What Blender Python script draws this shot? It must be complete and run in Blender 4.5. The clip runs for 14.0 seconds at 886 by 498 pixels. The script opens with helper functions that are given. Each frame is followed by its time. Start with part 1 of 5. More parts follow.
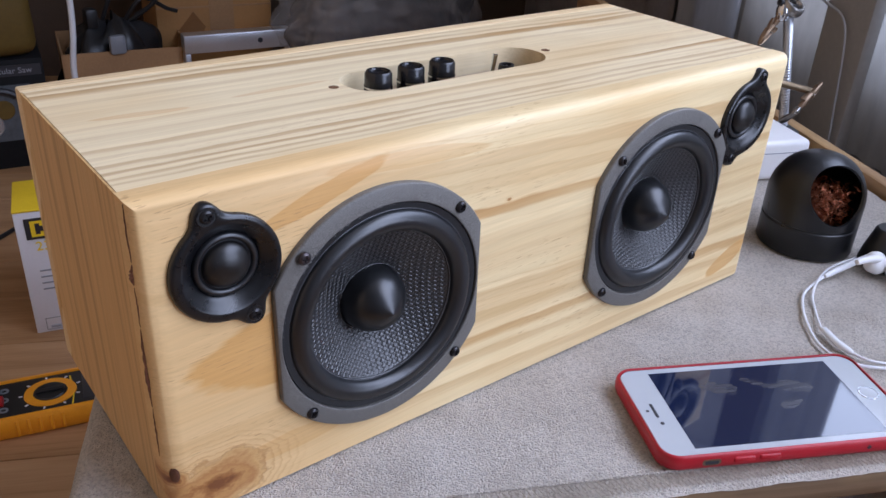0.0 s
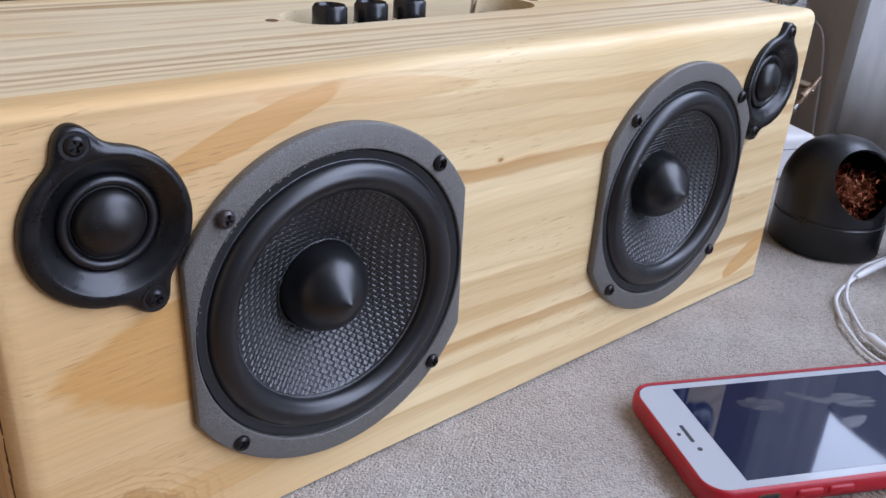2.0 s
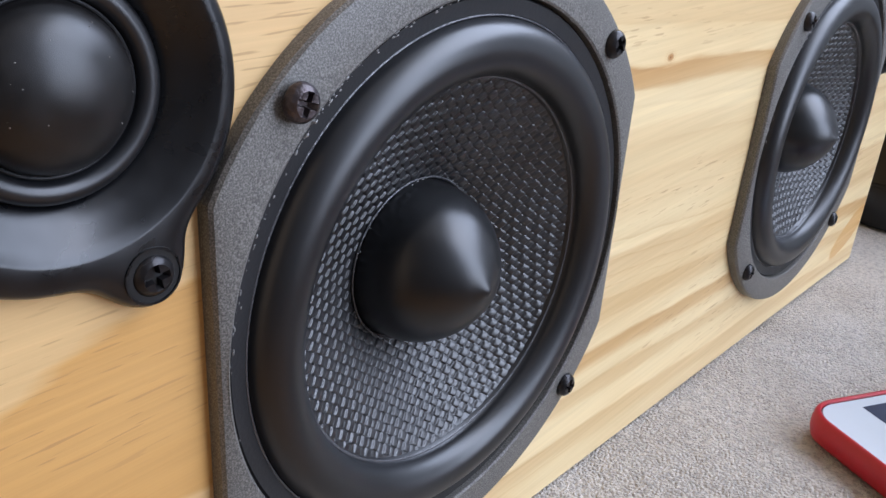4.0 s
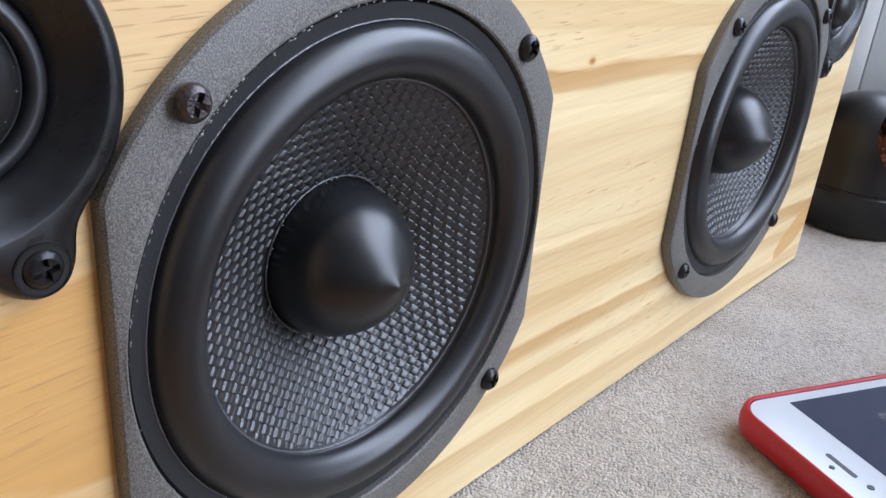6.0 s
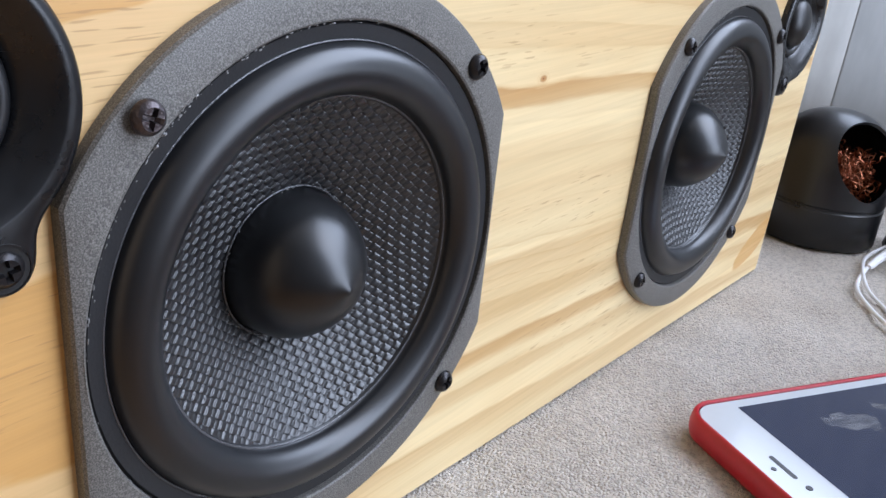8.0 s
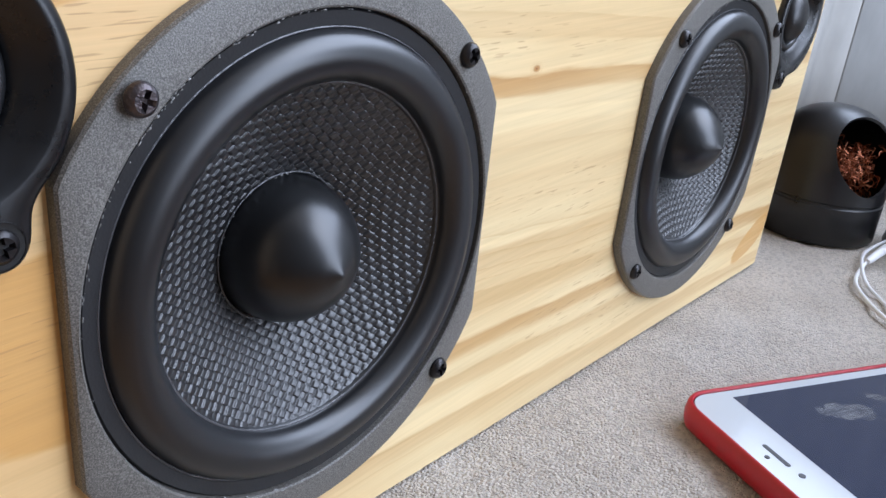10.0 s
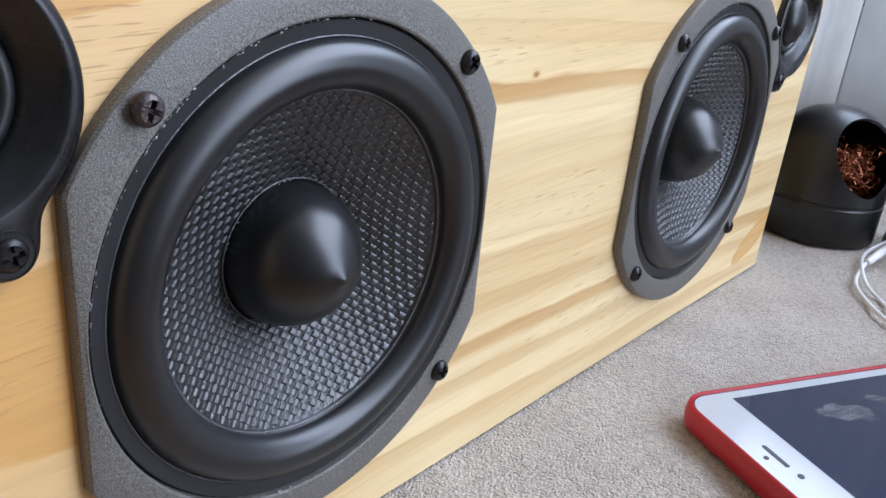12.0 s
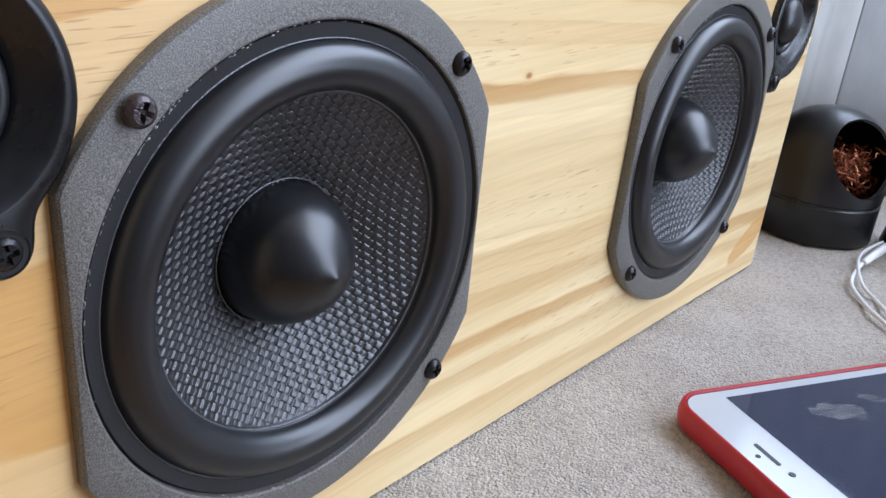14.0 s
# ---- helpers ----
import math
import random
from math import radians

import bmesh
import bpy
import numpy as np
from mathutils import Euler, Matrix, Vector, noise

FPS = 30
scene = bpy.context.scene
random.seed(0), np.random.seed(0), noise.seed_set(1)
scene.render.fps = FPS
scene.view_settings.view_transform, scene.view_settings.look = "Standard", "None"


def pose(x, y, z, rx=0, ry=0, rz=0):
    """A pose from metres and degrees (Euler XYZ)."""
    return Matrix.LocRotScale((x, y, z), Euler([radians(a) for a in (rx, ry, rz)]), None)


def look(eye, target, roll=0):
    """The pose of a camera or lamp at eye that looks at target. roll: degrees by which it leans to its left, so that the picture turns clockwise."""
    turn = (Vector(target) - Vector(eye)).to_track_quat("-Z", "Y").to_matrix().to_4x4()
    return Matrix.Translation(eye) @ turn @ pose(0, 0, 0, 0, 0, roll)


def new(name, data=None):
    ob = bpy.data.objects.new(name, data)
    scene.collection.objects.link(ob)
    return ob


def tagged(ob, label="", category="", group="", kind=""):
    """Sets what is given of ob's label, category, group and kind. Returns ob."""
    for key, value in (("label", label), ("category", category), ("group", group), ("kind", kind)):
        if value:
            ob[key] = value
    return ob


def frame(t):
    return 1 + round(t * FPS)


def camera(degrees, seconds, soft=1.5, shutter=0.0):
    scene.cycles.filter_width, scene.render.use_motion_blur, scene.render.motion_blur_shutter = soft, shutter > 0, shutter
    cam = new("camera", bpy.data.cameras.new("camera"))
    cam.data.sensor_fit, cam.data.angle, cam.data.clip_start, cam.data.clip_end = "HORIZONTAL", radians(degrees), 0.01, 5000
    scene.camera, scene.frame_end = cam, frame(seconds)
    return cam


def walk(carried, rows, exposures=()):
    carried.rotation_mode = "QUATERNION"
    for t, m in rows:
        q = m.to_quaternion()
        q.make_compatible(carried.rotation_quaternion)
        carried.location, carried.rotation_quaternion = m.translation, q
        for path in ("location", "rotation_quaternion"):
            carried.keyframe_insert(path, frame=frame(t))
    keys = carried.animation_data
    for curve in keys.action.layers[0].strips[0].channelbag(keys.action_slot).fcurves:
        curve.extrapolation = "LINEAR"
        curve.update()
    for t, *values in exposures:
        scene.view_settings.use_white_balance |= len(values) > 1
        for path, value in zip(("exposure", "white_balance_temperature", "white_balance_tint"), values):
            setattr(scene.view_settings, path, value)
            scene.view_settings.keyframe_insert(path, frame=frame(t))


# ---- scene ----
cam = camera(55.5, 14.0)
PATH = [
    (0, (-0.18, -0.268, 0.28), (0.92, 1.102, -0.678), 3.1),
    (0.5, (-0.179, -0.267, 0.28), (0.926, 1.101, -0.673), 3.2),
    (1, (-0.176, -0.267, 0.276), (0.946, 1.1, -0.658), 3.2),
    (1.5, (-0.166, -0.258, 0.263), (0.988, 1.101, -0.645), 3.5),
    (2, (-0.14, -0.21, 0.211), (1.07, 1.137, -0.638), 3.8),
    (2.5, (-0.125, -0.141, 0.163), (1.18, 1.15, -0.631), 5.2),
    (2.7, (-0.122, -0.118, 0.147), (1.212, 1.151, -0.633), 5.3),
    (4.8, (-0.11, -0.092, 0.141), (1.305, 1.079, -0.651), 5.1),
    (5, (-0.11, -0.093, 0.142), (1.305, 1.078, -0.649), 5.2),
    (5.5, (-0.108, -0.099, 0.142), (1.319, 1.06, -0.645), 5.6),
    (6, (-0.106, -0.106, 0.144), (1.329, 1.047, -0.637), 5.9),
    (6.5, (-0.106, -0.108, 0.144), (1.343, 1.035, -0.626), 6.3),
    (7, (-0.106, -0.113, 0.144), (1.35, 1.025, -0.621), 6.6),
    (7.5, (-0.107, -0.116, 0.147), (1.353, 1.02, -0.613), 6.7),
    (8, (-0.108, -0.117, 0.148), (1.354, 1.018, -0.61), 6.8),
    (10.5, (-0.109, -0.122, 0.146), (1.344, 1.026, -0.611), 6.6),
    (11, (-0.11, -0.122, 0.146), (1.344, 1.025, -0.61), 6.5),
    (11.5, (-0.11, -0.123, 0.147), (1.34, 1.028, -0.609), 6.5),
    (12, (-0.11, -0.123, 0.148), (1.34, 1.028, -0.609), 6.4),
    (12.5, (-0.11, -0.125, 0.148), (1.339, 1.027, -0.609), 6.4),
    (13, (-0.11, -0.126, 0.149), (1.338, 1.028, -0.608), 6.4),
    (13.5, (-0.109, -0.126, 0.149), (1.339, 1.027, -0.609), 6.3),
    (14, (-0.11, -0.126, 0.149), (1.336, 1.029, -0.609), 6.4),
]
LIGHT_ROWS = [(0.0, -0.68, 6040, 23), (1.0, -0.69, 6040, 23), (2.0, -0.73, 6120, 22), (5.0, -0.31, 6350, 17), (14.0, -0.37, 6260, 16)]
walk(cam, [(t, look(eye, target, roll)) for t, eye, target, roll in PATH], LIGHT_ROWS)

# ---- world and light ----
TA = radians(-26.0)
U, V = Vector((math.cos(TA), math.sin(TA), 0)), Vector((-math.sin(TA), math.cos(TA), 0))
FLOOR = -0.45


def tp(p, q, z=0.0):
    """A place from the table's own directions: p along its front, q away from it."""
    return U * p + V * q + Vector((0, 0, z))


ROOM = Matrix.Rotation(TA, 4, "Z")
world = bpy.data.worlds.new("sky")
scene.world = world
world.use_nodes = True
wn = world.node_tree
sky = wn.nodes.new("ShaderNodeTexSky")
sky.sky_type, sky.sun_disc = "NISHITA", False
sky.sun_elevation, sky.sun_rotation = radians(50), radians(150)
wn.links.new(sky.outputs[0], wn.nodes["Background"].inputs[0])
wn.nodes["Background"].inputs[1].default_value = 0.12

sun_data = bpy.data.lights.new("sun", "SUN")
sun_data.energy, sun_data.angle, sun_data.color = 0.8, radians(12), (1.0, 0.95, 0.88)
sun = new("sun", sun_data)
sun.matrix_world = look(tp(-1.0, 3.0, 4.0), (0, 0, 0))

# daylight of the overcast sky in the window's opening
WIN_P, WIN_Q0, WIN_Q1, WIN_Z0, WIN_Z1 = 0.76, -1.15, 0.95, -0.02, 1.62
lamp_data = bpy.data.lights.new("window_daylight", "AREA")
lamp_data.shape, lamp_data.size, lamp_data.size_y = "RECTANGLE", WIN_Q1 - WIN_Q0 - 0.04, WIN_Z1 - WIN_Z0 - 0.04
lamp_data.energy, lamp_data.color = 98.0, (0.70, 0.83, 1.0)
lamp = new("window_daylight", lamp_data)
lc = tp(WIN_P + 0.03, (WIN_Q0 + WIN_Q1) / 2, (WIN_Z0 + WIN_Z1) / 2)
lamp.matrix_world = look(lc, lc - U)


# ---- materials ----
def material(name):
    m = bpy.data.materials.new(name)
    m.use_nodes = True
    return m, m.node_tree, m.node_tree.nodes["Principled BSDF"]


def node(nt, kind, **props):
    n = nt.nodes.new(kind)
    for key, value in props.items():
        if key == "noise_dimensions":
            n.noise_dimensions = value
        elif key == "operation":
            n.operation = value
        elif key == "blend":
            n.data_type, n.blend_type = "RGBA", value
        elif key == "feature":
            n.feature = value
    return n


def link(nt, a, b):
    nt.links.new(a, b)


def math_node(nt, op, a, b=None, clamp=False):
    n = node(nt, "ShaderNodeMath", operation=op)
    n.use_clamp = clamp
    for i, v in enumerate((a, b)):
        if v is None:
            continue
        if isinstance(v, (int, float)):
            n.inputs[i].default_value = v
        else:
            link(nt, v, n.inputs[i])
    return n.outputs[0]


def coords(nt, scale=(1, 1, 1), rot=(0, 0, 0), loc=(0, 0, 0)):
    tc, mp = node(nt, "ShaderNodeTexCoord"), node(nt, "ShaderNodeMapping")
    link(nt, tc.outputs["Object"], mp.inputs["Vector"])
    mp.inputs["Scale"].default_value = scale
    mp.inputs["Rotation"].default_value = [radians(a) for a in rot]
    mp.inputs["Location"].default_value = loc
    return mp.outputs[0]


def noise_tex(nt, vec, scale, detail=3.0, rough=0.55, distort=0.0):
    n = node(nt, "ShaderNodeTexNoise")
    link(nt, vec, n.inputs["Vector"])
    n.inputs["Scale"].default_value, n.inputs["Detail"].default_value = scale, detail
    n.inputs["Roughness"].default_value, n.inputs["Distortion"].default_value = rough, distort
    return n.outputs["Fac"]


def ramp(nt, fac, stops):
    n = node(nt, "ShaderNodeValToRGB")
    link(nt, fac, n.inputs[0])
    e = n.color_ramp.elements
    while len(e) < len(stops):
        e.new(0.5)
    for el, (pos, col) in zip(e, stops):
        el.position = pos
        el.color = (*col, 1) if len(col) == 3 else col
    return n.outputs[0]


def grey(v):
    return (v, v, v)


def mix(nt, fac, a, b, blend="MIX"):
    n = node(nt, "ShaderNodeMix", blend=blend)
    for sock, v in ((n.inputs[0], fac), (n.inputs[6], a), (n.inputs[7], b)):
        if isinstance(v, (int, float)):
            sock.default_value = v
        elif isinstance(v, tuple):
            sock.default_value = (*v, 1)
        else:
            link(nt, v, sock)
    return n.outputs[2]


def bump(nt, bsdf, height, strength, distance):
    b = node(nt, "ShaderNodeBump")
    link(nt, height, b.inputs["Height"])
    b.inputs["Strength"].default_value, b.inputs["Distance"].default_value = strength, distance
    link(nt, b.outputs[0], bsdf.inputs["Normal"])


def plain(name, colour, rough=0.5, metal=0.0, spec=0.5, speckle=0.0, scale=400.0, relief=0.0, vary=0.15, coat=0.0):
    """A surface of one colour with fine grain, soft stains and a little relief."""
    m, nt, b = material(name)
    c = coords(nt)
    big, fine = noise_tex(nt, c, scale / 30, 3), noise_tex(nt, c, scale, 2)
    f = math_node(nt, "ADD", math_node(nt, "MULTIPLY", big, 0.7), math_node(nt, "MULTIPLY", fine, 0.3 + speckle))
    lo, hi = tuple(v * (1 - vary) for v in colour), tuple(min(1, v * (1 + vary)) for v in colour)
    link(nt, ramp(nt, f, [(0.3 + speckle * 0.5, lo), (0.7 + speckle * 0.5, hi)]), b.inputs["Base Color"])
    b.inputs["Metallic"].default_value, b.inputs["Specular IOR Level"].default_value = metal, spec
    b.inputs["Coat Weight"].default_value = coat
    link(nt, ramp(nt, big, [(0.3, grey(max(0.02, rough - 0.06))), (0.7, grey(rough + 0.06))]), b.inputs["Roughness"])
    if relief:
        bump(nt, b, fine, 0.6, relief)
    return m


def pine(name, grain="x", across="z", seed=0.0, knots=(), bands=(), blots=(), figure=1.0, slope=0.0, fleck_slope=0.0, rings=1.0, pale=(0.83, 0.63, 0.365), tan=(0.56, 0.33, 0.12), freq=55.0, extent=0.16, flecks=0.5, origin=0.0, band_col=(0.50, 0.27, 0.09), lines=60.0, line_gain=0.6, clear_end=None):
    """Varnished pine: growth rings that wander along the grain, fibres, resin flecks; bands of (across, half-width, strength),
    knots of (along, across, radius), orange blots of (along, across, half-length, half-height), and a clear,
    warmer end that fades out between the two places of clear_end."""
    m, nt, b = material(name)
    tc, sep = node(nt, "ShaderNodeTexCoord"), node(nt, "ShaderNodeSeparateXYZ")
    link(nt, tc.outputs["Object"], sep.inputs[0])
    out = {"x": sep.outputs[0], "y": sep.outputs[1], "z": sep.outputs[2]}
    g, a = out[grain], out[across]
    d = out[({"x", "y", "z"} - {grain, across}).pop()]

    def vec(kg, ka, kd, off=0.0, tilt=0.0):
        n = node(nt, "ShaderNodeCombineXYZ")
        aa = math_node(nt, "SUBTRACT", a, math_node(nt, "MULTIPLY", g, tilt)) if tilt else a
        link(nt, math_node(nt, "MULTIPLY", g, kg), n.inputs[0])
        link(nt, math_node(nt, "ADD", math_node(nt, "MULTIPLY", aa, ka), off + seed), n.inputs[1])
        link(nt, math_node(nt, "MULTIPLY", d, kd), n.inputs[2])
        return n.outputs[0]

    wander = math_node(nt, "SUBTRACT", noise_tex(nt, vec(3.4, 10.0, 9.0), 1.0, 2.0), 0.5)
    ripple = math_node(nt, "SUBTRACT", noise_tex(nt, vec(16, 60.0, 40.0, 9.0), 1.0, 2.0), 0.5)
    lean = math_node(nt, "SUBTRACT", a, math_node(nt, "MULTIPLY", g, slope))
    v = math_node(nt, "ADD", lean, math_node(nt, "MULTIPLY", wander, 0.030 * figure))
    v = math_node(nt, "ADD", v, math_node(nt, "MULTIPLY", ripple, 0.004 * figure))
    v = math_node(nt, "ADD", v, math_node(nt, "MULTIPLY", d, 0.35))
    fray = math_node(nt, "SUBTRACT", noise_tex(nt, vec(45, 420.0, 300.0, 5.0), 1.0, 3.0), 0.5)
    v = math_node(nt, "ADD", v, math_node(nt, "MULTIPLY", fray, 0.0016))
    dark, halo = None, []
    for kg, ka, kr in knots:
        dg = math_node(nt, "SUBTRACT", g, kg)
        da = math_node(nt, "SUBTRACT", a, ka)
        d2 = math_node(nt, "ADD", math_node(nt, "POWER", math_node(nt, "MULTIPLY", dg, 0.62), 2), math_node(nt, "POWER", da, 2))
        dist = math_node(nt, "SQRT", d2)
        pull = math_node(nt, "DIVIDE", kr * kr * 1.6, math_node(nt, "ADD", dist, kr * 0.6))
        v = math_node(nt, "ADD", v, math_node(nt, "MULTIPLY", math_node(nt, "MULTIPLY", pull, math_node(nt, "SIGN", da)), -0.9))
        wob = math_node(nt, "ADD", dist, math_node(nt, "MULTIPLY", math_node(nt, "SUBTRACT", noise_tex(nt, vec(70, 110, 90), 1.0, 4, 0.65), 0.5), kr * 1.5))
        k = math_node(nt, "SUBTRACT", 1.0, math_node(nt, "DIVIDE", wob, kr * 1.25), True)
        kl = math_node(nt, "FRACT", math_node(nt, "DIVIDE", math_node(nt, "ADD", dist, math_node(nt, "MULTIPLY", wob, 0.5)), kr * 0.30))
        fade = math_node(nt, "SUBTRACT", 1.0, math_node(nt, "DIVIDE", dist, kr * 2.2), True)
        halo.append(math_node(nt, "MULTIPLY", ramp(nt, kl, [(0.0, grey(0.0)), (0.55, grey(0.12)), (0.86, grey(1.0)), (1.0, grey(0.0))]), math_node(nt, "POWER", fade, 0.6)))
        dark = k if dark is None else math_node(nt, "MAXIMUM", dark, k)
    ringn = node(nt, "ShaderNodeTexNoise", noise_dimensions="1D")
    link(nt, math_node(nt, "ADD", math_node(nt, "MULTIPLY", v, freq), seed * 3.7), ringn.inputs["W"])
    ringn.inputs["Scale"].default_value, ringn.inputs["Detail"].default_value, ringn.inputs["Roughness"].default_value = 1.0, 2.5, 0.55
    tan_ = tuple(p + (t - p) * rings for p, t in zip(pale, tan))
    mid = tuple(0.66 * p + 0.34 * t for p, t in zip(pale, tan_))
    col = ramp(nt, ringn.outputs["Fac"], [(0.33, tan_), (0.42, mid), (0.48, pale), (0.60, tuple(min(1, p * 1.05) for p in pale)), (0.67, mid), (0.73, pale)])
    jit = node(nt, "ShaderNodeTexNoise", noise_dimensions="1D")
    link(nt, math_node(nt, "ADD", math_node(nt, "MULTIPLY", v, 24.0), seed), jit.inputs["W"])
    jit.inputs["Scale"].default_value = 1.0
    saw_ = math_node(nt, "FRACT", math_node(nt, "ADD", math_node(nt, "MULTIPLY", v, lines), math_node(nt, "MULTIPLY", jit.outputs["Fac"], 11.0)))
    edge_ = ramp(nt, saw_, [(0.0, grey(0.0)), (0.72, grey(0.02)), (0.90, grey(0.35)), (0.97, grey(1.0)), (1.0, grey(0.0))])
    gate = ramp(nt, noise_tex(nt, vec(5, 30, 20, 8.8), 1.0, 2), [(0.40, grey(0.03)), (0.60, grey(line_gain))])
    col = mix(nt, math_node(nt, "MULTIPLY", edge_, gate), col, tan)
    stain = noise_tex(nt, vec(6, 16, 12, 4.3), 1.0, 3)
    col = mix(nt, ramp(nt, stain, [(0.47, grey(0.0)), (0.72, grey(0.55))]), col, (0.72, 0.47, 0.20))
    if clear_end:
        near_end = ramp(nt, math_node(nt, "ADD", math_node(nt, "ADD", g, 0.5), math_node(nt, "ADD", math_node(nt, "MULTIPLY", wander, 0.05), math_node(nt, "MULTIPLY", ripple, 0.03))), [(clear_end[0] + 0.5, grey(1.0)), (clear_end[1] + 0.5, grey(0.0))])
        col = mix(nt, math_node(nt, "MULTIPLY", near_end, 0.80), col, (0.755, 0.480, 0.210))
    if bands:
        bv = math_node(nt, "ADD", math_node(nt, "ADD", lean, origin), math_node(nt, "MULTIPLY", wander, 0.014 * figure))
        bv = math_node(nt, "ADD", bv, math_node(nt, "MULTIPLY", fray, 0.0022))
        bv = math_node(nt, "DIVIDE", math_node(nt, "ADD", bv, math_node(nt, "MULTIPLY", ripple, 0.005)), extent)
        bn, some = None, sorted(bands)
        for k in range(0, len(some), 7):
            stops = [(0.0, grey(0.0))]
            for c, w, s in some[k:k + 7]:
                stops += [((c - w) / extent, grey(0.0)), ((c - 0.45 * w) / extent, grey(0.75 * s)), ((c + 0.62 * w) / extent, grey(s)), ((c + 0.85 * w) / extent, grey(0.0))]
            one = ramp(nt, bv, stops)
            bn = one if bn is None else math_node(nt, "MAXIMUM", bn, one)
        brk = ramp(nt, noise_tex(nt, vec(7, 40, 30, 6.1), 1.0, 2), [(0.32, grey(0.5)), (0.60, grey(1.0))])
        if clear_end:
            brk = math_node(nt, "MULTIPLY", brk, math_node(nt, "SUBTRACT", 1.0, math_node(nt, "MULTIPLY", near_end, 0.72)))
        col = mix(nt, math_node(nt, "MULTIPLY", bn, brk), col, band_col)
    for bg_, ba, bl, bh, tilt_, gain in blots:
        e1 = math_node(nt, "POWER", math_node(nt, "ABSOLUTE", math_node(nt, "DIVIDE", math_node(nt, "SUBTRACT", g, bg_), bl)), 1.35)
        e2 = math_node(nt, "POWER", math_node(nt, "DIVIDE", math_node(nt, "SUBTRACT", math_node(nt, "SUBTRACT", a, ba), math_node(nt, "MULTIPLY", math_node(nt, "SUBTRACT", g, bg_), tilt_)), bh), 2)
        e = math_node(nt, "ADD", math_node(nt, "ADD", e1, e2), math_node(nt, "MULTIPLY", math_node(nt, "SUBTRACT", noise_tex(nt, vec(22, 60, 50, 3.3), 1.0, 4), 0.5), 1.1))
        col = mix(nt, ramp(nt, e, [(0.0, grey(0.85 * gain)), (0.76, grey(gain)), (0.90, grey(0.0))]), col, (0.66, 0.355, 0.110))
    fibre = noise_tex(nt, vec(22, 950, 950, 1.1, fleck_slope), 1.0, 2)
    col = mix(nt, 0.20, col, ramp(nt, fibre, [(0.3, grey(0.55)), (0.7, grey(1.0))]), "MULTIPLY")
    fleck = noise_tex(nt, vec(115, 1500, 300, 7.7, fleck_slope), 1.0, 1)
    patch = noise_tex(nt, vec(9, 26, 20, 2.2), 1.0, 1)
    fl = math_node(nt, "MULTIPLY", ramp(nt, fleck, [(0.635, grey(0.0)), (0.69, grey(1.0))]), ramp(nt, patch, [(0.545, grey(0.0)), (0.64, grey(flecks))]))
    col = mix(nt, fl, col, (0.40, 0.21, 0.085))
    for hl in halo:
        col = mix(nt, math_node(nt, "MULTIPLY", hl, 0.9), col, (0.50, 0.24, 0.07))
    if dark is not None:
        col = mix(nt, ramp(nt, dark, [(0.0, grey(0.0)), (0.10, grey(0.75)), (0.4, grey(1.0))]), col, ramp(nt, dark, [(0.04, (0.34, 0.15, 0.050)), (0.16, (0.60, 0.35, 0.13)), (0.38, (0.44, 0.20, 0.065)), (0.55, (0.52, 0.27, 0.09)), (0.68, (0.36, 0.15, 0.045)), (0.85, (0.20, 0.07, 0.022))]))
    link(nt, col, b.inputs["Base Color"])
    b.inputs["Specular IOR Level"].default_value = 0.45
    link(nt, ramp(nt, fibre, [(0.3, grey(0.52)), (0.7, grey(0.42))]), b.inputs["Roughness"])
    bump(nt, b, fibre, 0.25, 0.0002)
    return m


PINE_FRONT = pine("pine_front", "x", "z", 3.1, knots=((-0.1800, 0.0135, 0.0125), (-0.0235, 0.1100, 0.0009), (-0.197, 0.023, 0.004)),
                  blots=((-0.138, 0.0735, 0.056, 0.0205, 0.05, 0.95), (-0.128, 0.136, 0.040, 0.0055, 0.30, 0.9), (-0.080, 0.143, 0.05, 0.004, -0.05, 0.40), (0.178, 0.018, 0.022, 0.008, 0.35, 0.85), (-0.145, 0.020, 0.05, 0.006, 0.05, 0.5)),
                  slope=-0.030, fleck_slope=0.06, clear_end=(-0.125, -0.055), rings=0.22, figure=0.5, flecks=0.55, pale=(0.845, 0.655, 0.360), line_gain=0.40, band_col=(0.54, 0.29, 0.095),
                  bands=((0.010, 0.004, 0.5), (0.0238, 0.0030, 0.45), (0.0345, 0.0040, 0.90), (0.046, 0.005, 0.30), (0.0575, 0.006, 0.42), (0.076, 0.007, 0.30), (0.090, 0.005, 0.25), (0.1062, 0.0032, 1.0), (0.119, 0.004, 0.25), (0.132, 0.005, 0.60)))
PINE_TOP = pine("pine_top", "x", "y", 8.4, origin=0.078, figure=0.42, rings=0.05, lines=40.0, line_gain=0.20, slope=-0.030, tan=(0.50, 0.31, 0.12), band_col=(0.44, 0.235, 0.075), pale=(0.85, 0.695, 0.435), freq=70.0, flecks=0.4,
                blots=((-0.165, 0.0085, 0.024, 0.0034, -0.10, 0.42), (-0.095, 0.0105, 0.030, 0.0028, 0.02, 0.36), (0.150, 0.046, 0.040, 0.0035, 0.06, 0.35)),
                bands=((0.0135, 0.0012, 0.45), (0.0185, 0.0018, 0.55), (0.0245, 0.0016, 0.75), (0.031, 0.0024, 0.70), (0.0395, 0.0016, 0.35), (0.0475, 0.0030, 0.95), (0.062, 0.003, 0.25), (0.074, 0.0025, 0.35), (0.108, 0.003, 0.35), (0.122, 0.005, 0.90), (0.131, 0.0022, 0.6), (0.138, 0.002, 0.5)))
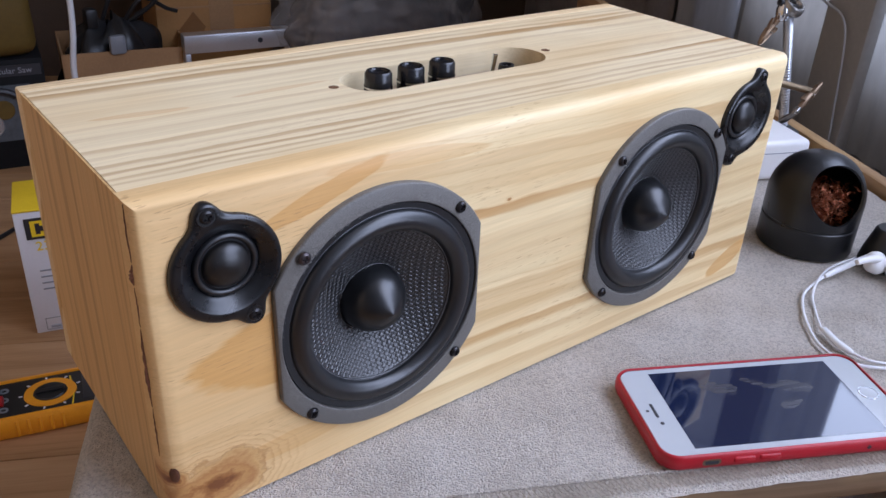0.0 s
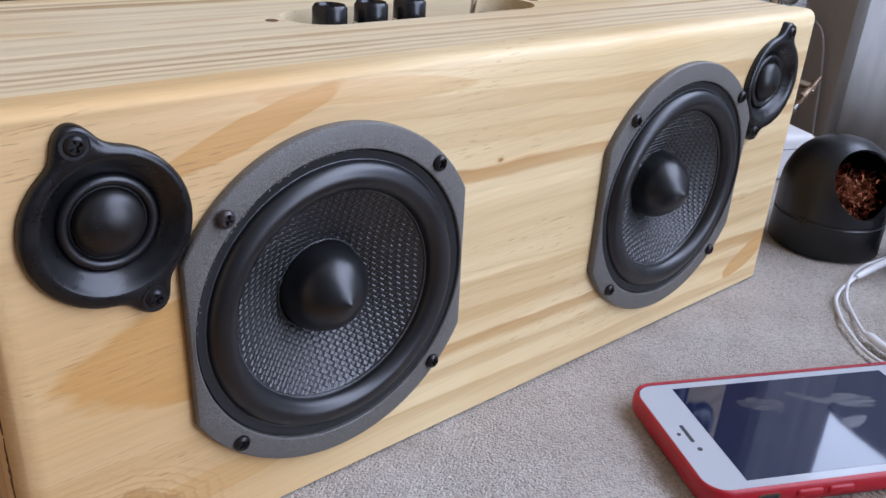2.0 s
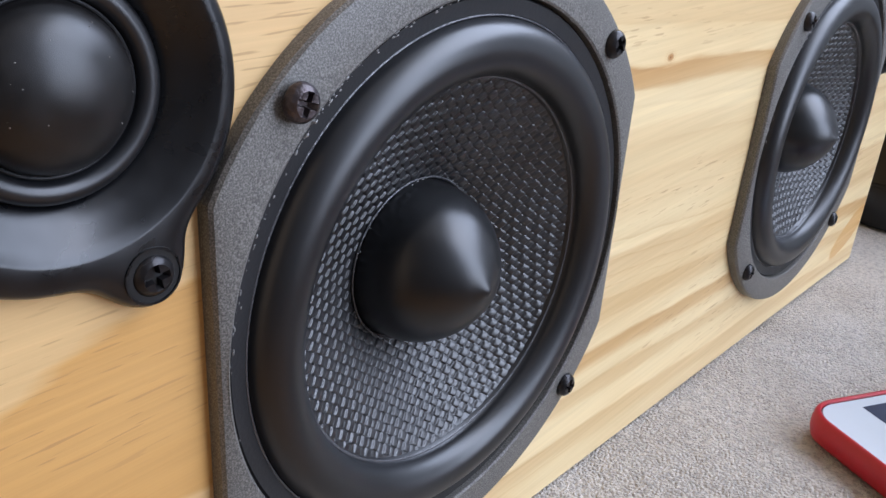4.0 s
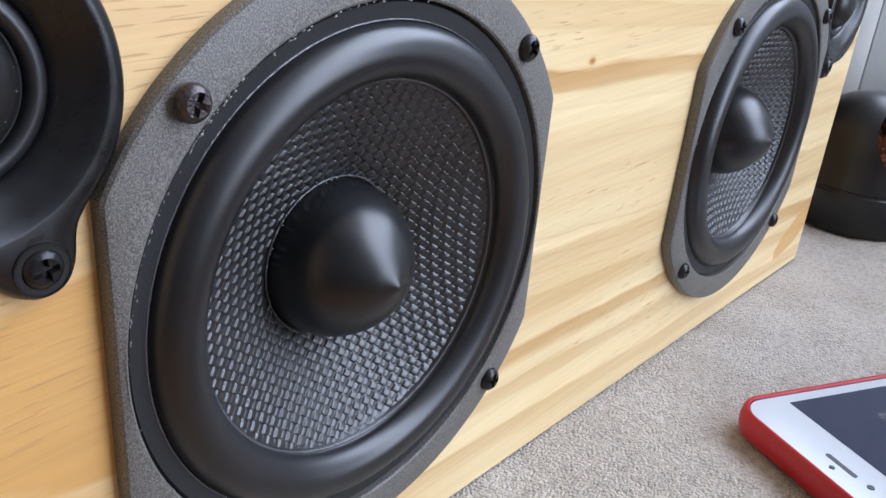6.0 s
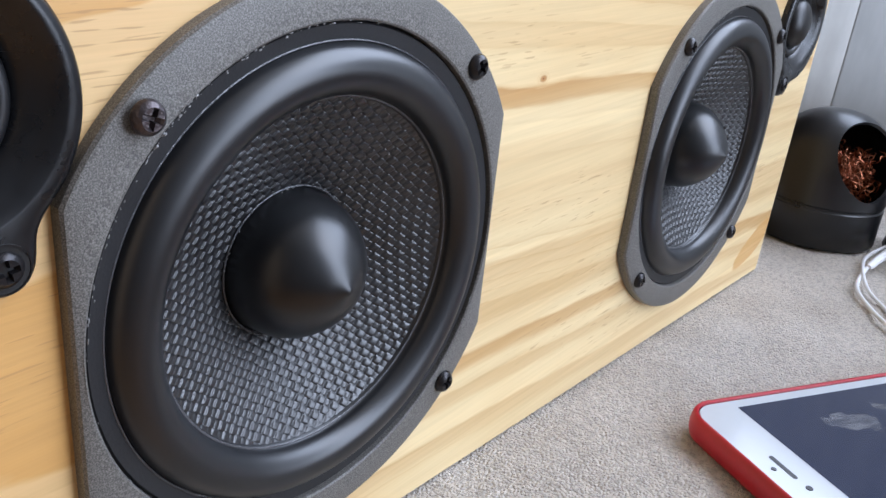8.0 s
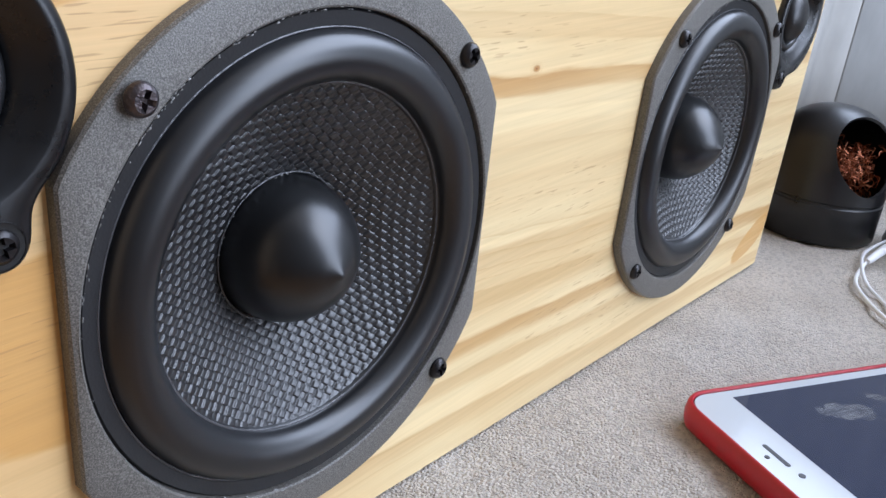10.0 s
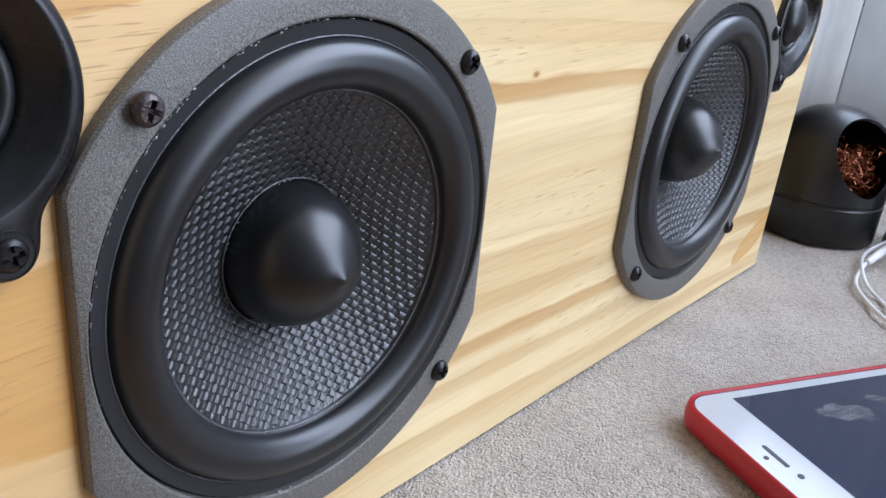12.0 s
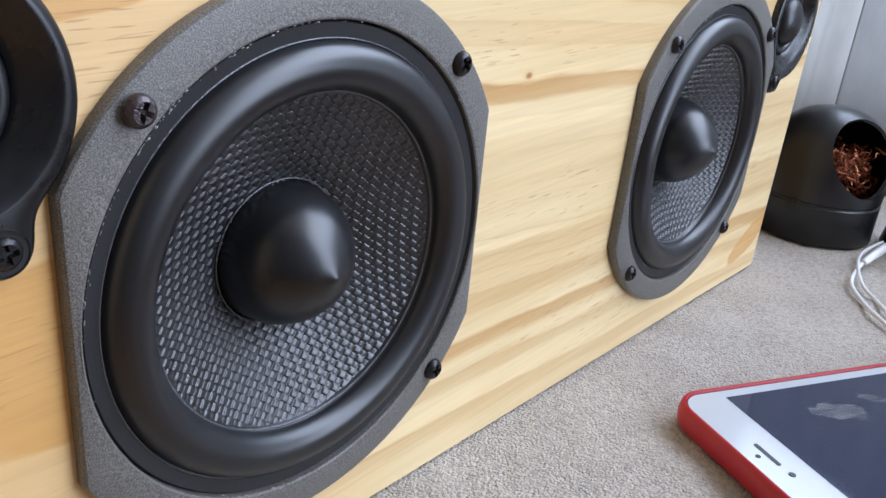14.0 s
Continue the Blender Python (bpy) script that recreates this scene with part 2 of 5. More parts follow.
# the sides' shade is put into the colour: same pine, toned darker
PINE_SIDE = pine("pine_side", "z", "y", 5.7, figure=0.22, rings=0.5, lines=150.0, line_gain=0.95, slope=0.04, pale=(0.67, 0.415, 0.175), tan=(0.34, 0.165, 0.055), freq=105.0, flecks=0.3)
PINE_EDGE = pine("pine_edge", "x", "y", 1.4, figure=0.3, freq=120.0)
CUT_WOOD = plain("routed_wood", (0.72, 0.55, 0.36), 0.6, scale=500, relief=0.0002)


def cast_grey():
    """Sand-textured grey paint on the cast flange, with faint rubbed patches."""
    m, nt, b = material("grey_cast_flange")
    c = coords(nt)
    fine, big = noise_tex(nt, c, 3600, 3, 0.6), noise_tex(nt, c, 90, 3)
    col = ramp(nt, fine, [(0.36, (0.078, 0.073, 0.066)), (0.50, (0.135, 0.127, 0.114)), (0.64, (0.235, 0.223, 0.203))])
    link(nt, mix(nt, 0.35, col, ramp(nt, big, [(0.3, grey(0.78)), (0.7, grey(1.0))]), "MULTIPLY"), b.inputs["Base Color"])
    b.inputs["Specular IOR Level"].default_value = 0.38
    link(nt, ramp(nt, big, [(0.3, grey(0.38)), (0.7, grey(0.46))]), b.inputs["Roughness"])
    bump(nt, b, fine, 0.7, 0.00009)
    return m


FLANGE = cast_grey()
RUBBER = plain("surround_rubber", (0.0055, 0.0060, 0.0074), 0.37, spec=0.75, scale=900, vary=0.2)
GASKET = plain("gasket", (0.010, 0.010, 0.011), 0.55, scale=1500, relief=0.0001)
BULLET = plain("dust_cap_black", (0.003, 0.0033, 0.0042), 0.33, spec=0.72, scale=500, vary=0.2)
SHINE = plain("glue_line", (0.08, 0.08, 0.085), 0.12, spec=0.8, scale=1500, relief=0.0004)
FIBRE = plain("woven_fibre", (0.013, 0.0125, 0.0134), 0.36, spec=0.95, scale=1400, vary=0.35)
TWEETER = plain("tweeter_plate_black", (0.004, 0.0043, 0.0053), 0.30, spec=0.60, scale=6000, vary=0.2, relief=0.000006)
SILK = plain("silk_dome", (0.006, 0.0052, 0.0050), 0.36, spec=0.6, scale=9000, relief=0.00002, vary=0.4)
SCREW = plain("black_screw", (0.022, 0.020, 0.021), 0.28, 0.6, 0.6, scale=1200, relief=0.0001, vary=0.4)
SCREW_WORN = plain("worn_screw", (0.075, 0.062, 0.064), 0.30, 0.8, 0.6, scale=1500, relief=0.0003, vary=0.6)
RECESS = plain("screw_recess", (0.006, 0.006, 0.006), 0.5, scale=900)
CHROME = plain("chrome", (0.75, 0.75, 0.76), 0.12, 1.0, scale=300, vary=0.05)
KNOB = plain("knob_black", (0.012, 0.012, 0.013), 0.25, scale=600)
STEEL = plain("steel", (0.38, 0.36, 0.34), 0.3, 1.0, scale=500, vary=0.25)
BRASS = plain("aged_brass", (0.26, 0.19, 0.12), 0.38, 0.9, scale=600, vary=0.4)
COPPER = plain("copper_wool", (0.48, 0.17, 0.09), 0.30, 1.0, scale=300, vary=0.35)
POT = plain("pot_black", (0.008, 0.008, 0.009), 0.32, scale=500, vary=0.2, relief=0.00003)
CASE_RED = plain("red_silicone", (0.42, 0.008, 0.017), 0.42, scale=700, vary=0.12, relief=0.00003)
PHONE_WHITE = plain("phone_white_glass", (0.46, 0.48, 0.50), 0.12, spec=0.35, scale=200, vary=0.02)


def patchy_screen():
    """Dark glass under a protector with paler, rougher patches of (along, across, half-length, half-width, turn)."""
    m, nt, b = material("phone_screen")
    tc, sep = node(nt, "ShaderNodeTexCoord"), node(nt, "ShaderNodeSeparateXYZ")
    link(nt, tc.outputs["Object"], sep.inputs[0])
    x, y = sep.outputs[0], sep.outputs[1]
    c = coords(nt, (1, 2.2, 1), (0, 0, 35))
    ragged, streak = noise_tex(nt, c, 75, 4, 0.55, 0.6), noise_tex(nt, coords(nt, (1, 6, 1), (0, 0, 30)), 80, 3)
    mask = None
    for cx, cy, l, w, turn_ in ((-0.019, 0.0135, 0.012, 0.0060, -25), (0.022, 0.0100, 0.013, 0.0055, -10), (0.0135, -0.0040, 0.009, 0.0040, 20), (0.004, 0.0150, 0.014, 0.0025, -35)):
        ca, sa = math.cos(radians(turn_)), math.sin(radians(turn_))
        dx, dy = math_node(nt, "SUBTRACT", x, cx), math_node(nt, "SUBTRACT", y, cy)
        u = math_node(nt, "DIVIDE", math_node(nt, "ADD", math_node(nt, "MULTIPLY", dx, ca), math_node(nt, "MULTIPLY", dy, sa)), l)
        v = math_node(nt, "DIVIDE", math_node(nt, "SUBTRACT", math_node(nt, "MULTIPLY", dy, ca), math_node(nt, "MULTIPLY", dx, sa)), w)
        d = math_node(nt, "ADD", math_node(nt, "ADD", math_node(nt, "POWER", u, 2), math_node(nt, "POWER", v, 2)), math_node(nt, "MULTIPLY", math_node(nt, "SUBTRACT", ragged, 0.5), 2.6))
        k = ramp(nt, d, [(0.70, grey(1.0)), (0.82, grey(0.0))])
        mask = k if mask is None else math_node(nt, "MAXIMUM", mask, k)
    mask = math_node(nt, "MULTIPLY", mask, ramp(nt, streak, [(0.35, grey(0.35)), (0.60, grey(1.0))]))
    # the navy base carries the blue sky reflection in the glass colour
    link(nt, mix(nt, mask, (0.010, 0.016, 0.045), (0.040, 0.040, 0.052)), b.inputs["Base Color"])
    link(nt, ramp(nt, mask, [(0.0, grey(0.045)), (1.0, grey(0.27))]), b.inputs["Roughness"])
    b.inputs["Specular IOR Level"].default_value, b.inputs["Coat Weight"].default_value, b.inputs["Coat Roughness"].default_value = 0.6, 0.35, 0.03
    return m


SCREEN = patchy_screen()
WHITE_PLASTIC = plain("white_plastic", (0.81, 0.80, 0.79), 0.32, scale=400, vary=0.04)
CABLE_WHITE = plain("cable_white", (0.72, 0.72, 0.73), 0.42, scale=500, vary=0.05)
BLACK_PLASTIC = plain("black_plastic", (0.014, 0.014, 0.015), 0.42, scale=350, vary=0.25)
GREY_PLASTIC = plain("grey_plastic", (0.22, 0.23, 0.25), 0.45, scale=300)
YELLOW_CARD = plain("yellow_card", (0.92, 0.64, 0.02), 0.5, scale=200, vary=0.1)
DULL_YELLOW = plain("dull_yellow_bag", (0.120, 0.070, 0.008), 0.7, scale=120, vary=0.25)
WHITE_CARD = plain("white_card", (0.74, 0.74, 0.78), 0.5, scale=250, vary=0.05)
INK = plain("dark_ink", (0.03, 0.03, 0.035), 0.5, scale=250)
GREY_INK = plain("grey_ink", (0.30, 0.31, 0.34), 0.5, scale=250)
METER_ORANGE = plain("meter_orange", (0.92, 0.35, 0.010), 0.45, scale=300, vary=0.12, relief=0.0001)
RED_PLASTIC = plain("red_plastic", (0.45, 0.012, 0.014), 0.4, scale=300)
CARDBOARD = plain("cardboard", (0.36, 0.20, 0.09), 0.8, scale=220, vary=0.2, relief=0.0003)
ALUMINIUM = plain("aluminium", (0.62, 0.64, 0.67), 0.35, 0.8, scale=260, vary=0.1)
RAIL_WOOD = pine("sill_wood", "y", "z", 2.2, figure=0.3, pale=(0.36, 0.205, 0.095), tan=(0.24, 0.125, 0.052), freq=80)
TABLE_WOOD = pine("table_wood", "x", "z", 6.6, figure=0.3, pale=(0.198, 0.126, 0.072), tan=(0.120, 0.072, 0.036), freq=70)
PLASTER = plain("wall_plaster", (0.46, 0.39, 0.31), 0.85, scale=90, vary=0.08, relief=0.0004)
CEILING = plain("ceiling_paint", (0.42, 0.39, 0.35), 0.9, scale=60, vary=0.05)
FRAME_GREY = plain("window_frame_paint", (0.47, 0.46, 0.445), 0.55, scale=120, vary=0.12)
PALE_FILM = plain("pale_film", (0.55, 0.58, 0.63), 0.4, scale=80, vary=0.1)


def floor_wood():
    m, nt, b = material("laminate_floor")
    c = coords(nt, (2.2, 30, 1))
    n1, n2 = noise_tex(nt, c, 1.0, 4), noise_tex(nt, coords(nt, (12, 300, 1)), 1.0, 2)
    f = math_node(nt, "ADD", math_node(nt, "MULTIPLY", n1, 0.7), math_node(nt, "MULTIPLY", n2, 0.3))
    oi = node(nt, "ShaderNodeObjectInfo")
    f = math_node(nt, "ADD", f, math_node(nt, "MULTIPLY", math_node(nt, "SUBTRACT", oi.outputs["Random"], 0.5), 0.12))
    link(nt, ramp(nt, f, [(0.3, (0.28, 0.140, 0.056)), (0.5, (0.43, 0.24, 0.112)), (0.7, (0.52, 0.315, 0.165))]), b.inputs["Base Color"])
    b.inputs["Roughness"].default_value = 0.45
    bump(nt, b, n2, 0.3, 0.0003)
    return m


def terry():
    m, nt, b = material("beige_terry_cloth")
    c = coords(nt)
    loops = node(nt, "ShaderNodeTexVoronoi", feature="F1")
    link(nt, coords(nt, (1.0, 1.35, 1.0), (0, 0, 20)), loops.inputs["Vector"])
    loops.inputs["Scale"].default_value = 900.0
    fuzz, big = noise_tex(nt, c, 1500, 3), noise_tex(nt, c, 26, 4)
    h = math_node(nt, "SUBTRACT", fuzz, math_node(nt, "MULTIPLY", loops.outputs["Distance"], 1.1))
    base = ramp(nt, big, [(0.3, (0.52, 0.455, 0.382)), (0.5, (0.61, 0.543, 0.465)), (0.72, (0.67, 0.602, 0.525))])
    grain_ = noise_tex(nt, c, 640, 2, 0.6)
    col = mix(nt, 0.60, base, ramp(nt, grain_, [(0.34, grey(0.48)), (0.56, grey(1.0))]), "MULTIPLY")
    link(nt, col, b.inputs["Base Color"])
    b.inputs["Roughness"].default_value, b.inputs["Specular IOR Level"].default_value = 0.95, 0.1
    b.inputs["Sheen Weight"].default_value = 0.25
    bump(nt, b, h, 1.0, 0.0011)
    return m


def clear_film(name, alpha, tint):
    m, nt, b = material(name)
    b.inputs["Base Color"].default_value = (*tint, 1)
    b.inputs["Roughness"].default_value, b.inputs["IOR"].default_value = 0.18, 1.45
    n = noise_tex(nt, coords(nt, (1, 1, 3)), 14, 4, 0.6, 1.5)
    link(nt, ramp(nt, n, [(0.4, grey(alpha * 0.4)), (0.7, grey(min(1, alpha * 1.7)))]), b.inputs["Alpha"])
    bump(nt, b, n, 0.8, 0.01)
    return m


def glass(name):
    m, nt, b = material(name)
    b.inputs["Transmission Weight"].default_value, b.inputs["Roughness"].default_value, b.inputs["IOR"].default_value = 1.0, 0.0, 1.45
    return m


def backlit(name, colour, through_col, share_):
    """Cloth or film that lets part of the daylight through."""
    m, nt, b = material(name)
    n = noise_tex(nt, coords(nt, (1, 1, 0.35)), 40, 4)
    link(nt, ramp(nt, n, [(0.3, tuple(v * 0.85 for v in colour)), (0.7, colour)]), b.inputs["Base Color"])
    b.inputs["Roughness"].default_value = 0.8
    t, mx = node(nt, "ShaderNodeBsdfTranslucent"), node(nt, "ShaderNodeMixShader")
    link(nt, ramp(nt, n, [(0.3, tuple(v * 0.8 for v in through_col)), (0.7, through_col)]), t.inputs["Color"])
    mx.inputs[0].default_value = share_
    link(nt, b.outputs[0], mx.inputs[1])
    link(nt, t.outputs[0], mx.inputs[2])
    link(nt, mx.outputs[0], nt.nodes["Material Output"].inputs["Surface"])
    return m


SHEER = backlit("sheer_grey_curtain", (0.50, 0.485, 0.462), (0.20, 0.196, 0.185), 0.5)
SHEER_BRIGHT = backlit("bright_cover_cloth", (0.66, 0.65, 0.64), (0.62, 0.61, 0.60), 0.55)
SHEER_DIM = backlit("dim_grey_curtain", (0.62, 0.60, 0.58), (0.46, 0.45, 0.43), 0.62)
LAMINATE, TERRY, FILM, GLASS = floor_wood(), terry(), clear_film("wrapping_film", 0.22, (0.58, 0.54, 0.51)), glass("window_glass")


# ---- builders ----
def thing(name, place=(0, 0, 0), label="", category="", group="", kind="", turn=None):
    ob = new(name)
    ob.empty_display_size = 0.02
    ob.matrix_world = Matrix.Translation(place) @ (turn or Matrix())
    return tagged(ob, label, category, group, kind)


def to_mesh(name, bm, mat, smooth=38):
    me = bpy.data.meshes.new(name)
    bmesh.ops.recalc_face_normals(bm, faces=bm.faces)
    bm.to_mesh(me)
    bm.free()
    for mt in (mat if isinstance(mat, (list, tuple)) else [mat]):
        me.materials.append(mt)
    me.polygons.foreach_set("use_smooth", [True] * len(me.polygons))
    me.set_sharp_from_angle(angle=radians(smooth))
    return me


def part(name, bm, mat, parent=None, label="", smooth=38, at=None):
    """One mesh object, in its parent's own space."""
    ob = new(name, to_mesh(name, bm, mat, smooth))
    if parent is not None:
        ob.parent = parent
    if at is not None:
        ob.matrix_local = at if isinstance(at, Matrix) else Matrix.Translation(at)
    return tagged(ob, label)


def share(name, me, parent, at, label=""):
    ob = new(name, me)
    ob.parent = parent
    ob.matrix_local = at if isinstance(at, Matrix) else Matrix.Translation(at)
    return tagged(ob, label)


def box_bm(x0, x1, y0, y1, z0, z1, bevel=0.0, seg=2):
    bm = bmesh.new()
    bmesh.ops.create_cube(bm, size=1)
    bmesh.ops.scale(bm, vec=(x1 - x0, y1 - y0, z1 - z0), verts=bm.verts)
    bmesh.ops.translate(bm, vec=((x0 + x1) / 2, (y0 + y1) / 2, (z0 + z1) / 2), verts=bm.verts)
    if bevel:
        bmesh.ops.bevel(bm, geom=list(bm.edges), offset=bevel, segments=seg, profile=0.5, affect="EDGES")
    return bm


def lathe(profile, seg=64, axis="y", closed=False):
    """Turn (radius, height) round an axis."""
    bm = bmesh.new()
    rings = []
    for r, h in profile:
        if r < 1e-7:
            rings.append([bm.verts.new((0, h, 0) if axis == "y" else (0, 0, h))])
            continue
        ring = []
        for i in range(seg):
            a = 2 * math.pi * i / seg
            c, s = r * math.cos(a), r * math.sin(a)
            ring.append(bm.verts.new((c, h, s) if axis == "y" else (c, s, h)))
        rings.append(ring)
    pairs = list(zip(rings, rings[1:])) + ([(rings[-1], rings[0])] if closed else [])
    for ra, rb in pairs:
        for i in range(seg):
            j = (i + 1) % seg
            if len(ra) == 1 and len(rb) > 1:
                bm.faces.new((ra[0], rb[i], rb[j]))
            elif len(rb) == 1 and len(ra) > 1:
                bm.faces.new((ra[i], ra[j], rb[0]))
            elif len(ra) > 1:
                bm.faces.new((ra[i], ra[j], rb[j], rb[i]))
    return bm


def loft(loops, close_first=True, close_last=True):
    """Skin closed loops that have the same number of points."""
    bm = bmesh.new()
    rows = [[bm.verts.new(p) for p in lp] for lp in loops]
    n = len(rows[0])
    for ra, rb in zip(rows, rows[1:]):
        for i in range(n):
            j = (i + 1) % n
            bm.faces.new((ra[i], ra[j], rb[j], rb[i]))
    if close_first:
        bm.faces.new(rows[0])
    if close_last:
        bm.faces.new(rows[-1])
    return bm


def rounded_rect(w, h, r, n=8):
    pts = []
    for cx, cy, a0 in ((w / 2 - r, h / 2 - r, 0), (-w / 2 + r, h / 2 - r, 90), (-w / 2 + r, -h / 2 + r, 180), (w / 2 - r, -h / 2 + r, 270)):
        for i in range(n + 1):
            a = radians(a0 + 90 * i / n)
            pts.append((cx + r * math.cos(a), cy + r * math.sin(a)))
    return pts


def smooth_line(points, steps=8):
    pts = [Vector(p) for p in points]
    out = []
    for i in range(len(pts) - 1):
        p0, p1, p2, p3 = pts[max(i - 1, 0)], pts[i], pts[i + 1], pts[min(i + 2, len(pts) - 1)]
        for k in range(steps):
            t = k / steps
            out.append(0.5 * (2 * p1 + (p2 - p0) * t + (2 * p0 - 5 * p1 + 4 * p2 - p3) * t * t + (3 * p1 - p0 - 3 * p2 + p3) * t ** 3))
    return out + [pts[-1]]


def sweep(points, radius, seg=8, bm=None, smooth_steps=8, flat=1.0):
    """A round cord along a line."""
    bm = bm or bmesh.new()
    line = smooth_line(points, smooth_steps) if smooth_steps else [Vector(p) for p in points]
    rows, n = [], Vector((0, 0, 1))
    for i, p in enumerate(line):
        d = (line[min(i + 1, len(line) - 1)] - line[max(i - 1, 0)]).normalized()
        side = d.cross(n)
        if side.length < 1e-4:
            side = d.cross(Vector((1, 0, 0)))
        side.normalize()
        n = side.cross(d).normalized()
        r = radius[min(i, len(radius) - 1)] if isinstance(radius, (list, tuple)) else radius
        rows.append([bm.verts.new(p + side * (r * math.cos(a)) + n * (r * flat * math.sin(a))) for a in (2 * math.pi * k / seg for k in range(seg))])
    for ra, rb in zip(rows, rows[1:]):
        for k in range(seg):
            j = (k + 1) % seg
            bm.faces.new((ra[k], ra[j], rb[j], rb[k]))
    bm.faces.new(rows[0])
    bm.faces.new(rows[-1])
    return bm


def sheet(fn, nu, nv):
    """A grid of points fn(i / nu, j / nv)."""
    bm = bmesh.new()
    g = [[bm.verts.new(fn(i / nu, j / nv)) for j in range(nv + 1)] for i in range(nu + 1)]
    for i in range(nu):
        for j in range(nv):
            bm.faces.new((g[i][j], g[i + 1][j], g[i + 1][j + 1], g[i][j + 1]))
    return bm


def lettering(name, text, size, mat, parent, at, depth=0.0002):
    cu = bpy.data.curves.new(name, "FONT")
    cu.body, cu.size, cu.extrude, cu.align_x, cu.align_y = text, size, depth, "CENTER", "CENTER"
    cu.materials.append(mat)
    ob = new(name, cu)
    ob.parent = parent
    ob.matrix_local = at
    return ob


def hole_plate(outer, inner, z0, z1):
    """A plate between two heights with an opening through it."""
    bm = bmesh.new()
    tops = []
    for z in (z1, z0):
        lo = [bm.verts.new((x, y, z)) for x, y in outer]
        li = [bm.verts.new((x, y, z)) for x, y in inner]
        eds = [bm.edges.new((l[i], l[(i + 1) % len(l)])) for l in (lo, li) for i in range(len(l))]
        bmesh.ops.triangle_fill(bm, use_beauty=True, use_dissolve=False, edges=eds)
        tops.append((lo, li))
    for k in (0, 1):
        a, b = tops[0][k], tops[1][k]
        for i in range(len(a)):
            j = (i + 1) % len(a)
            bm.faces.new((a[i], a[j], b[j], b[i]))
    return bm

# ---- the room ----
def structure(name, bm, mat, label, matrix=ROOM, category=""):
    ob = part(name, bm, mat, None, label)
    ob.matrix_world = matrix
    return tagged(ob, label, category or name.split("_")[0], "", "structure")


P0, P1, Q0, Q1, TOP = -0.95, 0.76, -1.35, 2.1, 1.75
floor = structure("floor", box_bm(P0, P1 + 0.2, Q0, Q1, FLOOR - 0.05, FLOOR - 0.012), LAMINATE, "brown wood laminate floor")
structure("ceiling", box_bm(P0, P1 + 0.2, Q0, Q1, TOP, TOP + 0.05), CEILING, "plain dim painted ceiling")
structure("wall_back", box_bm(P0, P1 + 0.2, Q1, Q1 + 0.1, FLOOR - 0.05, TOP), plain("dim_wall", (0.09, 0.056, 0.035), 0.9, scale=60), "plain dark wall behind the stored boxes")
# unseen wall, coloured dark so that little light bounces onto the drivers
structure("wall_front", box_bm(P0, P1 + 0.2, Q0 - 0.1, Q0, FLOOR - 0.05, TOP), plain("low_fill_wall", (0.16, 0.15, 0.14), 0.9, scale=60), "unseen wall behind the viewer, toned dark to cut fill")
# unseen wall, set close and coloured warm to throw fill from the left
structure("wall_left", box_bm(P0 - 0.1, P0, Q0, Q1, FLOOR - 0.05, TOP), plain("warm_bounce_wall", (0.56, 0.40, 0.25), 0.85, scale=90, vary=0.08, relief=0.0004), "unseen side wall in a warm colour, added for bounce light")
wall = bmesh.new()
for q0, q1, z0, z1 in ((Q0, WIN_Q0, FLOOR, TOP), (WIN_Q1, Q1, FLOOR, TOP), (WIN_Q0, WIN_Q1, FLOOR, WIN_Z0), (WIN_Q0, WIN_Q1, WIN_Z1, TOP)):
    tmp = bpy.data.meshes.new("tmp")
    b2 = box_bm(P1, P1 + 0.12, q0, q1, z0, z1)
    b2.to_mesh(tmp)
    b2.free()
    wall.from_mesh(tmp)
    bpy.data.meshes.remove(tmp)
structure("wall_right", wall, PLASTER, "grey plastered wall with a window opening")

win = thing("window_1", tp(P1 + 0.05, (WIN_Q0 + WIN_Q1) / 2, WIN_Z0), "grey painted window letting in overcast daylight", "window", kind="structure", turn=ROOM)
hw, hh = (WIN_Q1 - WIN_Q0) / 2, WIN_Z1 - WIN_Z0
for y0, y1, z0, z1 in ((-hw, -hw + 0.03, 0, hh), (hw - 0.03, hw, 0, hh), (-hw + 0.03, hw - 0.03, 0, 0.03), (-hw + 0.03, hw - 0.03, hh - 0.03, hh)):
    part("window_frame", box_bm(-0.02, 0.02, y0, y1, z0, z1, 0.003), FRAME_GREY, win)

# shutter leaf, jamb and drapes on the wall past the window
def leaf_sheet(q0, q1, z0, z1, p, waves, depth, seed, sag=0.0):
    def fn(u, v):
        w = depth * math.sin(u * waves * 2 * math.pi + seed) * (0.7 + 0.3 * v) + 0.006 * noise.noise(Vector((u * 4 + seed, v * 3, 0)))
        return (p + w, q0 + (q1 - q0) * u, z0 + (z1 - z0) * v - sag * math.sin(math.pi * u))
    return sheet(fn, 60, 24)


leaf = thing("window_shutter", tp(P1 - 0.035, 0.72, -0.13), "grey fabric blind in a window side frame", "window blind", turn=ROOM)
part("panel", box_bm(-0.006, 0.004, 0.004, 0.222, 0.0, 0.188, 0.003), SHEER_DIM, leaf)
part("stile", box_bm(-0.016, 0.006, -0.094, 0.002, 0.0, 1.80, 0.006), FRAME_GREY, leaf, "wide grey jamb")
part("cover_strip", box_bm(-0.014, 0.006, 0.004, 0.222, 0.191, 1.80, 0.004), SHEER_BRIGHT, leaf, "pale grey folded cover")
